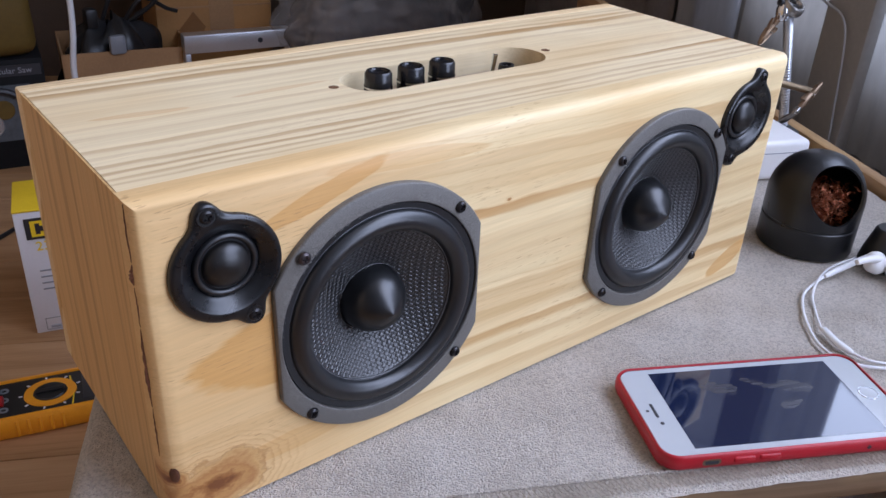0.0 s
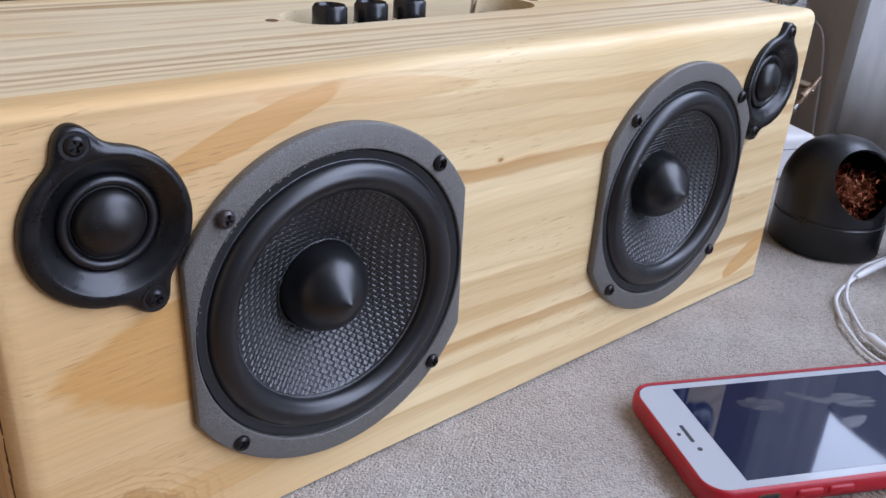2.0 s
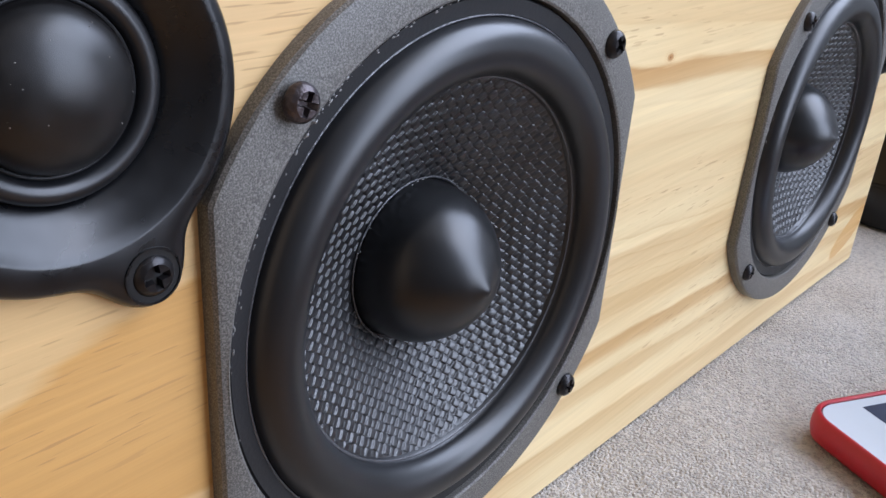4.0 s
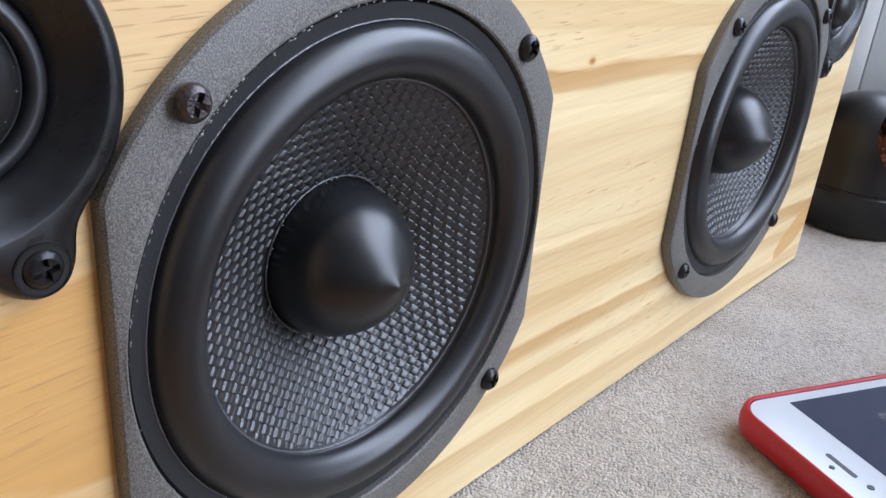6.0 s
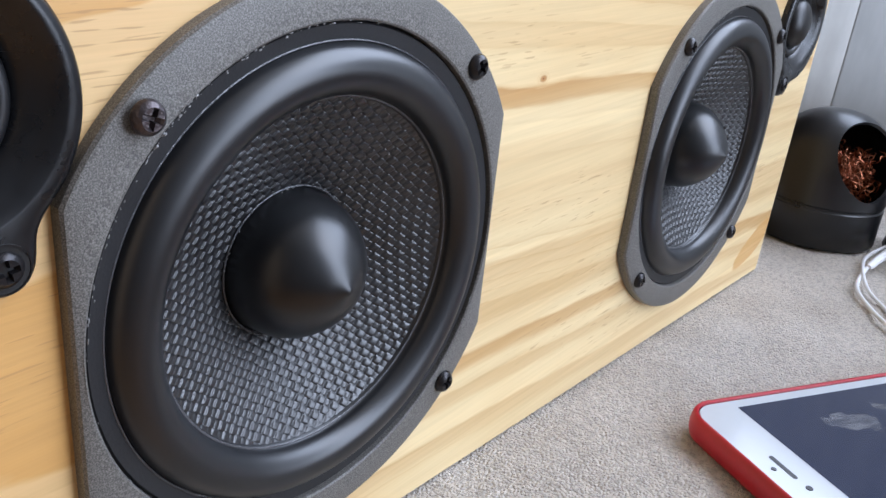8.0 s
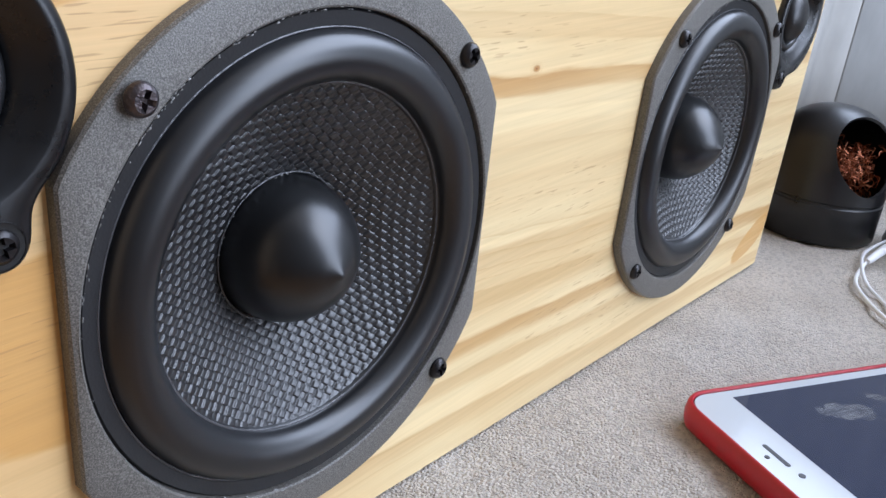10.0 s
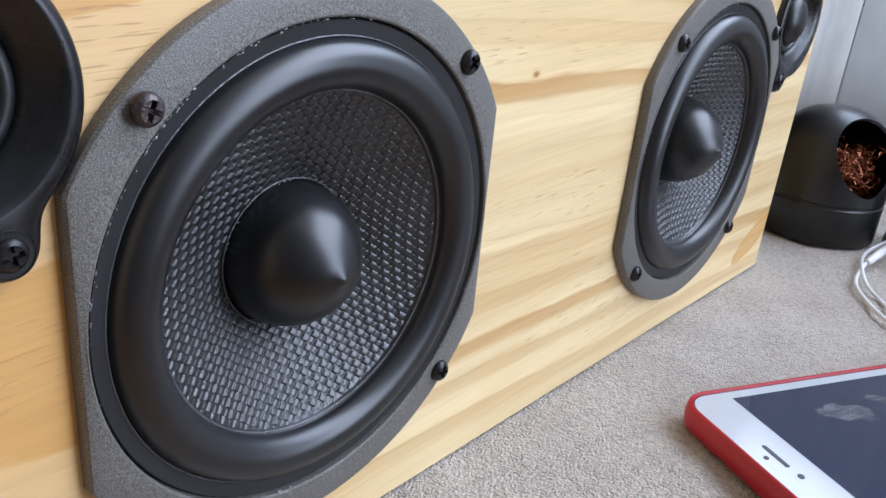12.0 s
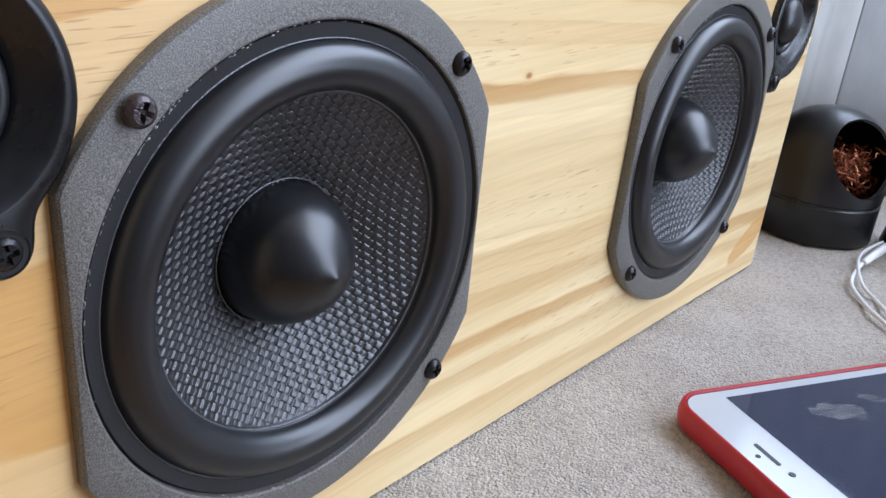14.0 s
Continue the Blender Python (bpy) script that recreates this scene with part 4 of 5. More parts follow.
def woofer(x, label, worn, turns, roll=0.0):
    w = thing("woofer_driver", (x, 0.0, 0.075), label, "speaker driver", "woofer drivers", turn=Matrix.Rotation(radians(roll), 4, "Y"))
    for name, me in (("flange", FLANGE_ME), ("gasket", GASKET_ME), ("glue_ring", GLUE_ME), ("surround", SURROUND_ME), ("woven_cone", CONE_ME), ("dust_cap", CAP_ME), ("cap_bead", CAPLINE_ME), ("cone_bead", EDGE_ME), ("basket", BACKER_ME), ("glue_specks", SPECK_ME), ("glue_crumbs", CAP_CRUMB_ME)):
        o = share(name, me, w, (0, -0.0002 if name == "flange" else -0.0009, 0))
        if name in ("glue_specks", "glue_crumbs"):
            tagged(o, kind="stuff")
    for k, (sx, sz) in enumerate(((-1, 1), (1, 1), (1, -1), (-1, -1))):
        share("screw", SCREW_WORN_ME if k == worn else SCREW_ME, w, Matrix.Translation((sx * 0.0400, -0.0058 - (0.0010 if k == worn else 0.0), sz * 0.0400)) @ Matrix.Rotation(radians(turns[k]), 4, "Y"), "purple-tinged worn screw head" if k == worn else "")
    return w


woofer(0.0, "black woven-cone woofer with bullet cap and grey flange", 0, (20, 55, 10, 70), -1.4)
woofer(0.1865, "black woven-cone woofer with bullet cap at the far end", 9, (75, 30, 50, 15))


def tweeter_outline(off, tilt, n=180):
    """A disc blended with two screw ears on one diameter."""
    R, re, E, k = 0.0228 + off, 0.0048 + off, 0.0249, 0.0070
    mid = Vector((-0.0014 if tilt > math.pi / 2 else 0.0014, -0.0006))
    ears = [Vector((E * math.cos(tilt), E * math.sin(tilt))), Vector((-E * math.cos(tilt), -E * math.sin(tilt)))]
    pts = []

    def sdf(p):
        d = (p - mid).length - R
        for e in ears:
            d2 = (p - e).length - re
            h = max(k - abs(d - d2), 0.0) / k
            d = min(d, d2) - h * h * k * 0.25
        return d

    for i in range(n):
        a = 2 * math.pi * i / n
        dirn = Vector((math.cos(a), math.sin(a)))
        lo, hi = 0.01, 0.04
        for _ in range(28):
            m = (lo + hi) / 2
            lo, hi = (m, hi) if sdf(dirn * m) < 0 else (lo, m)
        pts.append(dirn * lo)
    return pts


def tweeter(x, z, tilt, label):
    tw_ = thing("tweeter_driver", (x, 0.0, z), label, "speaker driver", "tweeter drivers")
    tl = radians(tilt)
    T = 0.0055
    ox = -0.0007 if tilt > 90 else 0.0007

    def lp(off, y):
        return [(p.x, y, p.y) for p in tweeter_outline(off, tl)]

    def circ(r, y):
        return [(ox + r * math.cos(2 * math.pi * i / 180), y, r * math.sin(2 * math.pi * i / 180)) for i in range(180)]

    def blend(f, r, y):
        return [(a[0] * (1 - f) + b[0] * f, y, a[2] * (1 - f) + b[2] * f) for a, b in zip(lp(-0.0022, y), circ(r, y))]

    loops = [lp(0.0, -0.0002), lp(0.0, -T + 0.0016), lp(-0.0003, -T + 0.0008), lp(-0.0009, -T + 0.0002), lp(-0.0018, -T), blend(1.0, 0.0196, -T), circ(0.0192, -T + 0.0001), circ(0.0178, -T + 0.0012), circ(0.0157, -T + 0.0030), circ(0.0140, -T + 0.0040), circ(0.0136, -T + 0.0048)]
    part("faceplate", loft(loops, False, False), TWEETER, tw_, smooth=40)
    part("backing", lathe([(0.0, 0.0002), (0.0120, 0.0002), (0.0137, 0.0003)], 64), RECESS, tw_, at=(ox, 0, 0))
    part("dome_surround", lathe([(0.0136, -0.0018)] + arc(0.0104, 0.0134, -0.0022, 0.0016, 10) + [(0.0100, -0.0018)], 96), RUBBER, tw_, smooth=60, at=(ox, 0.0012, 0))
    dome = [(0.0098 * math.cos(math.pi / 2 * k / 14), -0.0022 - 0.0058 * math.sin(math.pi / 2 * k / 14)) for k in range(14)] + [(0.0, -0.0080)]
    part("dome", lathe([(0.0102, -0.0018)] + dome, 96), SILK, tw_, "black silk dome", smooth=60, at=(ox, 0.0012, 0))
    tagged(part("dust_grains", dust_bm(int(tilt), 14, 0.0098, 0.0058, -0.0022), DUST, tw_, at=(ox, 0.0012, 0)), kind="stuff")
    part("dome_bead", lathe([(0.0101 + 0.00025 * math.cos(2 * math.pi * k / 8), -0.0024 + 0.00025 * math.sin(2 * math.pi * k / 8)) for k in range(8)], 96, closed=True), GASKET, tw_, at=(ox, 0.0012, 0))
    for s in (1, -1):
        ex, ez = s * 0.0249 * math.cos(tl), s * 0.0249 * math.sin(tl)
        part("screw_cup", lathe([(0.0036, -0.0001), (0.0036, 0.0), (0.0030, 0.00002), (0.0, 0.00003)], 28), RECESS, tw_, at=(ex, -T - 0.00005, ez))
        part("cup_rim", lathe([(0.0036, -0.0002), (0.0039, -0.0002), (0.0039, 0.0), (0.0036, 0.0)], 28, closed=True), TWEETER, tw_, at=(ex, -T, ez))
        share("screw", SCREW_ME, tw_, Matrix.Translation((ex, -T + 0.0011, ez)) @ Matrix.Rotation(radians(30 + 40 * s), 4, "Y"))
    return tw_


tweeter(-0.0705, 0.1178, 109.0, "small black dome tweeter with two screw ears")
tweeter(0.2550, 0.1182, 72.5, "small black dome tweeter beside the far woofer")

# ---- phone in a red case ----
PH = thing("smartphone", (0.1730, -0.1015, 0.0003), "white smartphone with dark glossy screen in a red case", "phone", turn=Matrix.Rotation(radians(-27.0), 4, "Z"))
L, B = 0.1383, 0.0671


def rr_loop(w, h, r, z, n=8):
    return [(x, y, z) for x, y in rounded_rect(w, h, r, n)]


case_loops = [rr_loop(L, B, 0.0080, 0.0002), rr_loop(L + 0.0025, B + 0.0025, 0.0095, 0.0010), rr_loop(L + 0.0040, B + 0.0040, 0.0105, 0.0032), rr_loop(L + 0.0042, B + 0.0042, 0.0105, 0.0055), rr_loop(L + 0.0034, B + 0.0034, 0.0102, 0.0082), rr_loop(L + 0.0022, B + 0.0022, 0.0096, 0.0091), rr_loop(L + 0.0008, B + 0.0008, 0.0090, 0.0092), rr_loop(L + 0.0002, B + 0.0002, 0.0087, 0.0084)]
part("red_case", loft(case_loops, True, False), CASE_RED, PH, "red silicone bumper case", smooth=50)
part("front_glass", loft([rr_loop(L, B, 0.0086, 0.0030), rr_loop(L, B, 0.0086, 0.0080), rr_loop(L - 0.0008, B - 0.0008, 0.0082, 0.0085)]), PHONE_WHITE, PH, "white front glass", smooth=50)
part("screen", box_bm(-0.0522, 0.0522, -0.0294, 0.0294, 0.0080, 0.00858), SCREEN, PH, "dark switched-off display")
part("ear_slot", loft([[(x - 0.0610, y, z) for x, y in rounded_rect(0.0016, 0.0108, 0.0007, 4)] for z in (0.0080, 0.0086)]), INK, PH, "thin earpiece slot")
part("front_camera", lathe([(0.0, 0.0087), (0.0010, 0.0087), (0.0012, 0.0080)], 20, "z"), INK, PH, at=(-0.0606, -0.0098, 0))
part("sensor", lathe([(0.0, 0.0087), (0.0008, 0.0087), (0.0009, 0.0080)], 20, "z"), INK, PH, at=(-0.0645, 0.0, 0))
part("home_button", lathe([(0.0046, 0.0083), (0.0047, 0.00875), (0.0053, 0.00875), (0.0055, 0.0083)], 40, "z", True), CHROME, PH, "round home button ring", at=(0.0606, 0, 0))
part("home_pad", lathe([(0.0, 0.00845), (0.0040, 0.00855), (0.0046, 0.0086), (0.0047, 0.0080)], 40, "z"), PHONE_WHITE, PH, at=(0.0606, 0, 0))
yb = -(B + 0.0042) / 2
part("switch_window", loft([[(x - 0.046, yb - 0.0002 + dy, z + 0.0050) for x, z in rounded_rect(0.0095, 0.0034, 0.0014, 5)] for dy in (0.0006, 0.0)]), BRASS, PH, "mute switch seen through the case")
part("switch_gap", loft([[(x - 0.046, yb - 0.00035 + dy, z + 0.0050) for x, z in rounded_rect(0.0070, 0.0020, 0.0009, 5)] for dy in (0.0006, 0.0)]), INK, PH, "dark gap round the mute switch")
for bx in (-0.029, -0.0155):
    part("volume_button", loft([[(x + bx, yb + dy, z + 0.0052) for x, z in rounded_rect(w_, h_, 0.0011, 5)] for w_, h_, dy in ((0.0112, 0.0034, 0.0005), (0.0108, 0.0030, -0.0005), (0.0100, 0.0022, -0.0008))]), CASE_RED, PH)
part("case_hole", lathe([(0.0, 0.0), (0.0010, 0.0), (0.0011, 0.0004)], 16), INK, PH, at=(0.038, yb - 0.0003, 0.0050))

# ---- solder tip cleaner ----
pot = thing("tip_cleaner", (0.3740, -0.0005, 0.0005), "round black tip-cleaner pot filled with copper wool", "tip cleaner")
PR, PC, PTOP = 0.0332, 0.0395, 0.0695
prof = [(0.0, 0.0), (PR - 0.0010, 0.0), (PR, 0.0012), (PR, 0.0205), (PR - 0.0007, 0.0212), (PR - 0.0007, 0.0222), (PR, 0.0229), (PR, 0.0370)]
prof += [(PR * math.cos(radians(a)) ** 0.85, PC - 0.003 + (PTOP - PC + 0.003) * math.sin(radians(a))) for a in range(6, 90, 6)] + [(0.0, PTOP)]
bm = lathe(prof, 96, "z")
OPEN_N = Vector((-0.45, -0.80, 0.42)).normalized()
OPEN_C = Vector((0, 0, 0.0385)) + OPEN_N * 0.0258
bmesh.ops.bisect_plane(bm, geom=list(bm.verts) + list(bm.edges) + list(bm.faces), plane_co=OPEN_C, plane_no=OPEN_N, clear_outer=True)
bmesh.ops.recalc_face_normals(bm, faces=bm.faces)
bmesh.ops.solidify(bm, geom=list(bm.faces), thickness=0.0016)
part("pot_shell", bm, POT, pot, smooth=40)
wool = bmesh.new()
rng = random.Random(5)
for s in range(420):
    c = Vector((0, 0, 0.030)) + OPEN_N * rng.uniform(0.001, 0.014) + Vector((rng.uniform(-1, 1), rng.uniform(-1, 1), rng.uniform(-1, 1))) * 0.015
    ax = Vector((rng.gauss(0, 1), rng.gauss(0, 1), rng.gauss(0, 1))).normalized()
    e1 = ax.orthogonal().normalized()
    e2 = ax.cross(e1)
    rad, turns_, pitch_ = rng.uniform(0.0006, 0.0024), rng.uniform(0.6, 2.2), rng.uniform(0.0010, 0.0070)
    ph0 = rng.uniform(0, 6.28)
    n = 20
    pts = []
    for k in range(n):
        a = ph0 + turns_ * 2 * math.pi * (k / n) ** rng.uniform(0.9, 1.1)
        w_ = noise.noise_vector(Vector((s * 3.1, k * 0.22, 1.7))) * 0.0042
        p = c + e1 * (rad * math.cos(a) * (0.5 + k / n)) + e2 * (rad * math.sin(a)) + ax * (pitch_ * turns_ * (k / n - 0.5)) + w_
        h = Vector((p.x, p.y))
        if h.length > PR - 0.004:
            h = h.normalized() * (PR - 0.004)
        pts.append((h.x, h.y, max(0.004, min(PTOP - 0.006, p.z))))
    sweep(pts, 0.00017, 4, wool, 0, 0.5)
part("copper_wool", wool, COPPER, pot, "curly copper shavings")

# ---- earphones ----
ear = thing("earphones", (0.30, -0.07, 0.0), "white wired earphones coiled on the cloth", "earphones")


def rel(pts, base):
    return [Vector(p) - Vector(base) for p in pts]


EB = (0.30, -0.07, 0.0)
part("cable", sweep(rel([(0.378, -0.048, 0.010), (0.350, -0.043, 0.0065), (0.328, -0.042, 0.003), (0.305, -0.045, 0.002), (0.288, -0.054, 0.0018), (0.272, -0.067, 0.0018), (0.258, -0.083, 0.0018), (0.254, -0.098, 0.0018), (0.262, -0.114, 0.0018), (0.290, -0.135, 0.0018)], EB), 0.0010, 10), CABLE_WHITE, ear)
part("cable", sweep(rel([(0.376, -0.040, 0.004), (0.350, -0.037, 0.003), (0.325, -0.042, 0.0035), (0.306, -0.050, 0.002), (0.292, -0.060, 0.0018), (0.280, -0.070, 0.0018), (0.272, -0.077, 0.0022)], EB), 0.0009, 10), CABLE_WHITE, ear)
part("remote", sweep(rel([(0.2745, -0.0755, 0.0026), (0.2700, -0.0830, 0.0028), (0.2660, -0.0920, 0.0028), (0.2650, -0.1010, 0.0026)], EB), [0.0010, 0.0022, 0.0026, 0.0026, 0.0026, 0.0026, 0.0026, 0.0026, 0.0022, 0.0012], 12, smooth_steps=3, flat=0.8), CABLE_WHITE, ear, "slim inline remote")
part("cable", sweep(rel([(0.2650, -0.1010, 0.0024), (0.2680, -0.1120, 0.0020), (0.2820, -0.1240, 0.0018), (0.3050, -0.1400, 0.0018)], EB), 0.0009, 10), CABLE_WHITE, ear)
part("sleeve", sweep(rel([(0.332, -0.0425, 0.0042), (0.345, -0.0440, 0.0060), (0.360, -0.0465, 0.0080)], EB), [0.0014, 0.0019, 0.0020, 0.0021, 0.0021, 0.0021, 0.0020], 12, smooth_steps=3), CABLE_WHITE, ear)
for ex, ey, ez, rz in ((0.370, -0.0560, 0.0095, -20), (0.3755, -0.0690, 0.0085, 25)):
    bud = part("earbud", lathe([(0.0, -0.0076), (0.0030, -0.0070), (0.0062, -0.0045), (0.0080, -0.0005), (0.0076, 0.0030), (0.0050, 0.0052), (0.0, 0.0060)], 32, "z"), WHITE_PLASTIC, ear, "glossy white earbud", smooth=60, at=Matrix.Translation((ex - EB[0], ey - EB[1], ez)) @ Matrix.Rotation(radians(rz), 4, "Z") @ Matrix.Rotation(radians(55), 4, "X"))
    part("stem", sweep([(0, 0.002, 0.003), (-0.010, 0.003, 0.007), (-0.022, 0.002, 0.008)], [0.0030, 0.0030, 0.0028, 0.0026, 0.0024, 0.0022, 0.0020], 12, smooth_steps=3), WHITE_PLASTIC, bud)
    part("mesh_grille", lathe([(0.0, -0.0079), (0.0012, -0.0077), (0.0022, -0.0074)], 16, "z"), GREY_INK, bud, "small dark grille")


# ---- helping-hand stands ----
def clip_parts(parent, tip, dirn, side, tag, size=1.0, mat=BRASS):
    """A crocodile clip: barrel, two toothed jaws spreading along side, curled grips, coil spring and pivot pin."""
    d = Vector(dirn).normalized()
    u = Vector(side)
    u = (u - d * u.dot(d)).normalized()
    sd = d.cross(u)
    t, k = Vector(tip), size
    body = part("crocodile_clip", sweep([t - d * 0.034 * k, t - d * 0.026 * k, t - d * 0.017 * k], [0.0030 * k, 0.0036 * k, 0.0030 * k], 12, smooth_steps=2), mat, parent, tag)
    for s in (1, -1):
        part("jaw", sweep([t - d * 0.018 * k + u * s * 0.0044 * k, t - d * 0.009 * k + u * s * 0.0042 * k, t + u * s * 0.0012 * k], [0.0040 * k, 0.0040 * k, 0.0036 * k, 0.0028 * k, 0.0018 * k], 8, smooth_steps=2, flat=0.55), mat, body)
        part("grip", sweep([t - d * 0.014 * k + u * s * 0.0036 * k, t - d * 0.021 * k + u * s * 0.0080 * k, t - d * 0.028 * k + u * s * 0.0110 * k], [0.0028 * k, 0.0034 * k, 0.0042 * k, 0.0044 * k, 0.0036 * k], 8, smooth_steps=2, flat=0.45), mat, body)
        for i in range(4):
            c = t - d * (0.002 + 0.0026 * i) * k + u * s * 0.0010 * k
            part("tooth", sweep([c - sd * 0.0022 * k, c + sd * 0.0022 * k], 0.0007 * k, 5, smooth_steps=0), mat, body)
    coil = [t - d * (0.0175 - 0.0030 * math.cos(i * 0.9)) * k + u * 0.0030 * k * math.sin(i * 0.9) + sd * (i / 21 - 0.5) * 0.006 * k for i in range(22)]
    part("spring", sweep(coil, 0.0005 * k, 6, smooth_steps=0), CHROME, body)
    part("pin", sweep([t - d * 0.0175 * k - sd * 0.0050 * k, t - d * 0.0175 * k + sd * 0.0050 * k], 0.0013 * k, 8, smooth_steps=0), CHROME, body)


hb = Vector((0.544, 0.132, 0.0))
CLIP_METAL = plain("clip_metal", (0.36, 0.25, 0.165), 0.42, 0.7, scale=600, vary=0.5, relief=0.0002)
hand = thing("helping_hand", hb, "steel helping-hand stand with crocodile clips behind the box", "helping hand")
part("base", lathe([(0.0, 0.016), (0.009, 0.016), (0.017, 0.011), (0.0195, 0.004), (0.0195, 0.0), (0.0, 0.0)][::-1], 32, "z"), BLACK_PLASTIC, hand)
rod = [Vector((0, 0, 0.013)), Vector((0.0, -0.0002, 0.0219)), Vector((-0.0110, 0.0045, 0.0804)), Vector((-0.0215, 0.0070, 0.119))]
part("gooseneck", sweep(rod, [0.0036 + 0.0008 * (k % 2) for k in range(145)], 14, smooth_steps=48), ALUMINIUM, hand, "ribbed silver gooseneck", smooth=25)
part("ball_joint", lathe([(0.0, -0.008), (0.0046, -0.007), (0.0062, -0.002), (0.0062, 0.003), (0.0040, 0.007), (0.0, 0.008)], 24, "z"), CHROME, hand, at=Matrix.Translation((-0.0250, 0.0110, 0.1225)))
part("clamp_ring", lathe([(0.0085 + 0.0026 * math.cos(2 * math.pi * k / 10), 0.0048 * math.sin(2 * math.pi * k / 10)) for k in range(10)], 28, "z", True), STEEL, hand, at=Matrix.Translation((-0.0175, 0.008, 0.1272)) @ Matrix.Rotation(radians(35), 4, "X"))
part("wing_screw", sweep([(-0.0126, 0.0059, 0.1258), (-0.0175, 0.008, 0.1272), (-0.0306, 0.0136, 0.131)], [0.0018, 0.0024, 0.0024, 0.0024, 0.0030], 10, smooth_steps=2), BLACK_PLASTIC, hand)
part("clip_arm", sweep([(-0.0250, 0.0110, 0.1225), (-0.0268, 0.0135, 0.1165), (-0.0290, 0.0145, 0.1115)], [0.0028, 0.0034, 0.0028, 0.0030, 0.0026], 10, smooth_steps=2), CLIP_METAL, hand)
clip_parts(hand, Vector((-0.0430, 0.0165, 0.0945)), (-0.0155, 0.0015, -0.0185), (1, 0.3, -0.8), "upper crocodile clip", 0.82, CLIP_METAL)
part("cross_rod", sweep([(-0.026, 0.0007, 0.0625), (-0.0203, -0.0037, 0.0605), (0.0040, -0.0200, 0.0540)], 0.0033, 12, smooth_steps=3), BRASS, hand, "thin brass cross rod")
clip_parts(hand, Vector((0.0110, -0.0220, 0.0620)), (0.0190, -0.006, 0.0240), (0.8, 0.3, -0.6), "lower crocodile clip", 0.85, CLIP_METAL)
part("link_arm", sweep([(-0.0068, -0.0165, 0.0395), (-0.0105, -0.0135, 0.0325), (-0.0035, 0.001, 0.0196)], [0.0024, 0.0034, 0.0024, 0.0034, 0.0024], 10, smooth_steps=2), STEEL, hand)

sb = Vector((0.392, -0.0520, 0.0005))
hand2 = thing("clip_stand", sb, "black weighted stand with steel stem and bent wire clip", "clip stand")
part("weight", lathe([(0.0, 0.0), (0.0165, 0.0), (0.0170, 0.0015), (0.0155, 0.010), (0.0120, 0.022), (0.0110, 0.026), (0.0095, 0.0275), (0.0, 0.0275)], 40, "z"), BLACK_PLASTIC, hand2)
part("stem", sweep([(0, 0, 0.026), (0.001, 0.0, 0.036), (0.004, 0.0, 0.046)], [0.0030, 0.0022, 0.0022, 0.0022, 0.0026], 12, smooth_steps=2), STEEL, hand2)
for k in range(3):
    pts = [(0.004 + 0.0085 * math.cos(a) * (1 - 0.12 * k), -0.004 + 0.004 * k + 0.003 * math.sin(2 * a), 0.056 + 0.0025 * k + 0.0085 * math.sin(a)) for a in (2 * math.pi * i / 14 for i in range(13))]
    part("wire_loop", sweep(pts, 0.0012, 8, smooth_steps=3, flat=0.6), STEEL, hand2)

wb = thing("white_adapter", tp(0.385, 0.290, 0.0004), "glossy white plastic power adapter block on the table", "adapter", turn=Matrix.Rotation(radians(-26 + 4), 4, "Z"))
part("shell", box_bm(-0.034, 0.018, -0.020, 0.045, 0.0, 0.0350, 0.005, 4), WHITE_PLASTIC, wb, smooth=60)
part("seam", box_bm(-0.0345, 0.0183, -0.0204, 0.0454, 0.0245, 0.0252), GREY_INK, wb, "thin moulding seam")

# ---- things on the floor ----
def on_floor(x, y, turn=0.0):
    return (x, y, FLOOR), Matrix.Rotation(radians(turn), 4, "Z")


pl, tn = on_floor(-0.053, 0.706, -14)
tn = tn @ Matrix.Diagonal((1, 0.9, 0.82, 1))
mm = thing("multimeter", pl, "orange multimeter with black dial face lying on the floor", "multimeter", turn=tn)
part("holster", loft([rr_loop(0.176, 0.090, 0.012, 0.0), rr_loop(0.184, 0.098, 0.015, 0.006), rr_loop(0.186, 0.100, 0.016, 0.030), rr_loop(0.180, 0.094, 0.013, 0.036), rr_loop(0.168, 0.082, 0.009, 0.037), rr_loop(0.166, 0.080, 0.008, 0.033)], True, False), METER_ORANGE, mm, smooth=45)
part("face", loft([rr_loop(0.168, 0.082, 0.009, 0.020), rr_loop(0.166, 0.080, 0.008, 0.0345)]), BLACK_PLASTIC, mm)
part("dial_ring", lathe([(0.0205, 0.0345), (0.0205, 0.0362), (0.0310, 0.0362), (0.0315, 0.0345)], 48, "z", True), METER_ORANGE, mm, "orange range ring", at=(0.020, 0, 0))
part("dial", lathe([(0.0, 0.0385), (0.0185, 0.0385), (0.0200, 0.0370), (0.0203, 0.0345)], 40, "z"), BLACK_PLASTIC, mm, at=(0.020, 0, 0))
part("pointer", box_bm(0.003, 0.037, -0.004, 0.004, 0.0385, 0.0420, 0.001), BLACK_PLASTIC, mm)
part("display", box_bm(0.058, 0.080, -0.030, 0.030, 0.0340, 0.0352, 0.0008), INK, mm, "dark display window")
for k in range(9):
    a = 2 * math.pi * k / 9 + 0.3
    part("range_mark", box_bm(-0.0022, 0.0022, -0.0012, 0.0012, 0.0345, 0.0353), WHITE_CARD, mm, at=Matrix.Translation((0.020 + 0.0350 * math.cos(a), 0.0350 * math.sin(a), 0)) @ Matrix.Rotation(a, 4, "Z"))
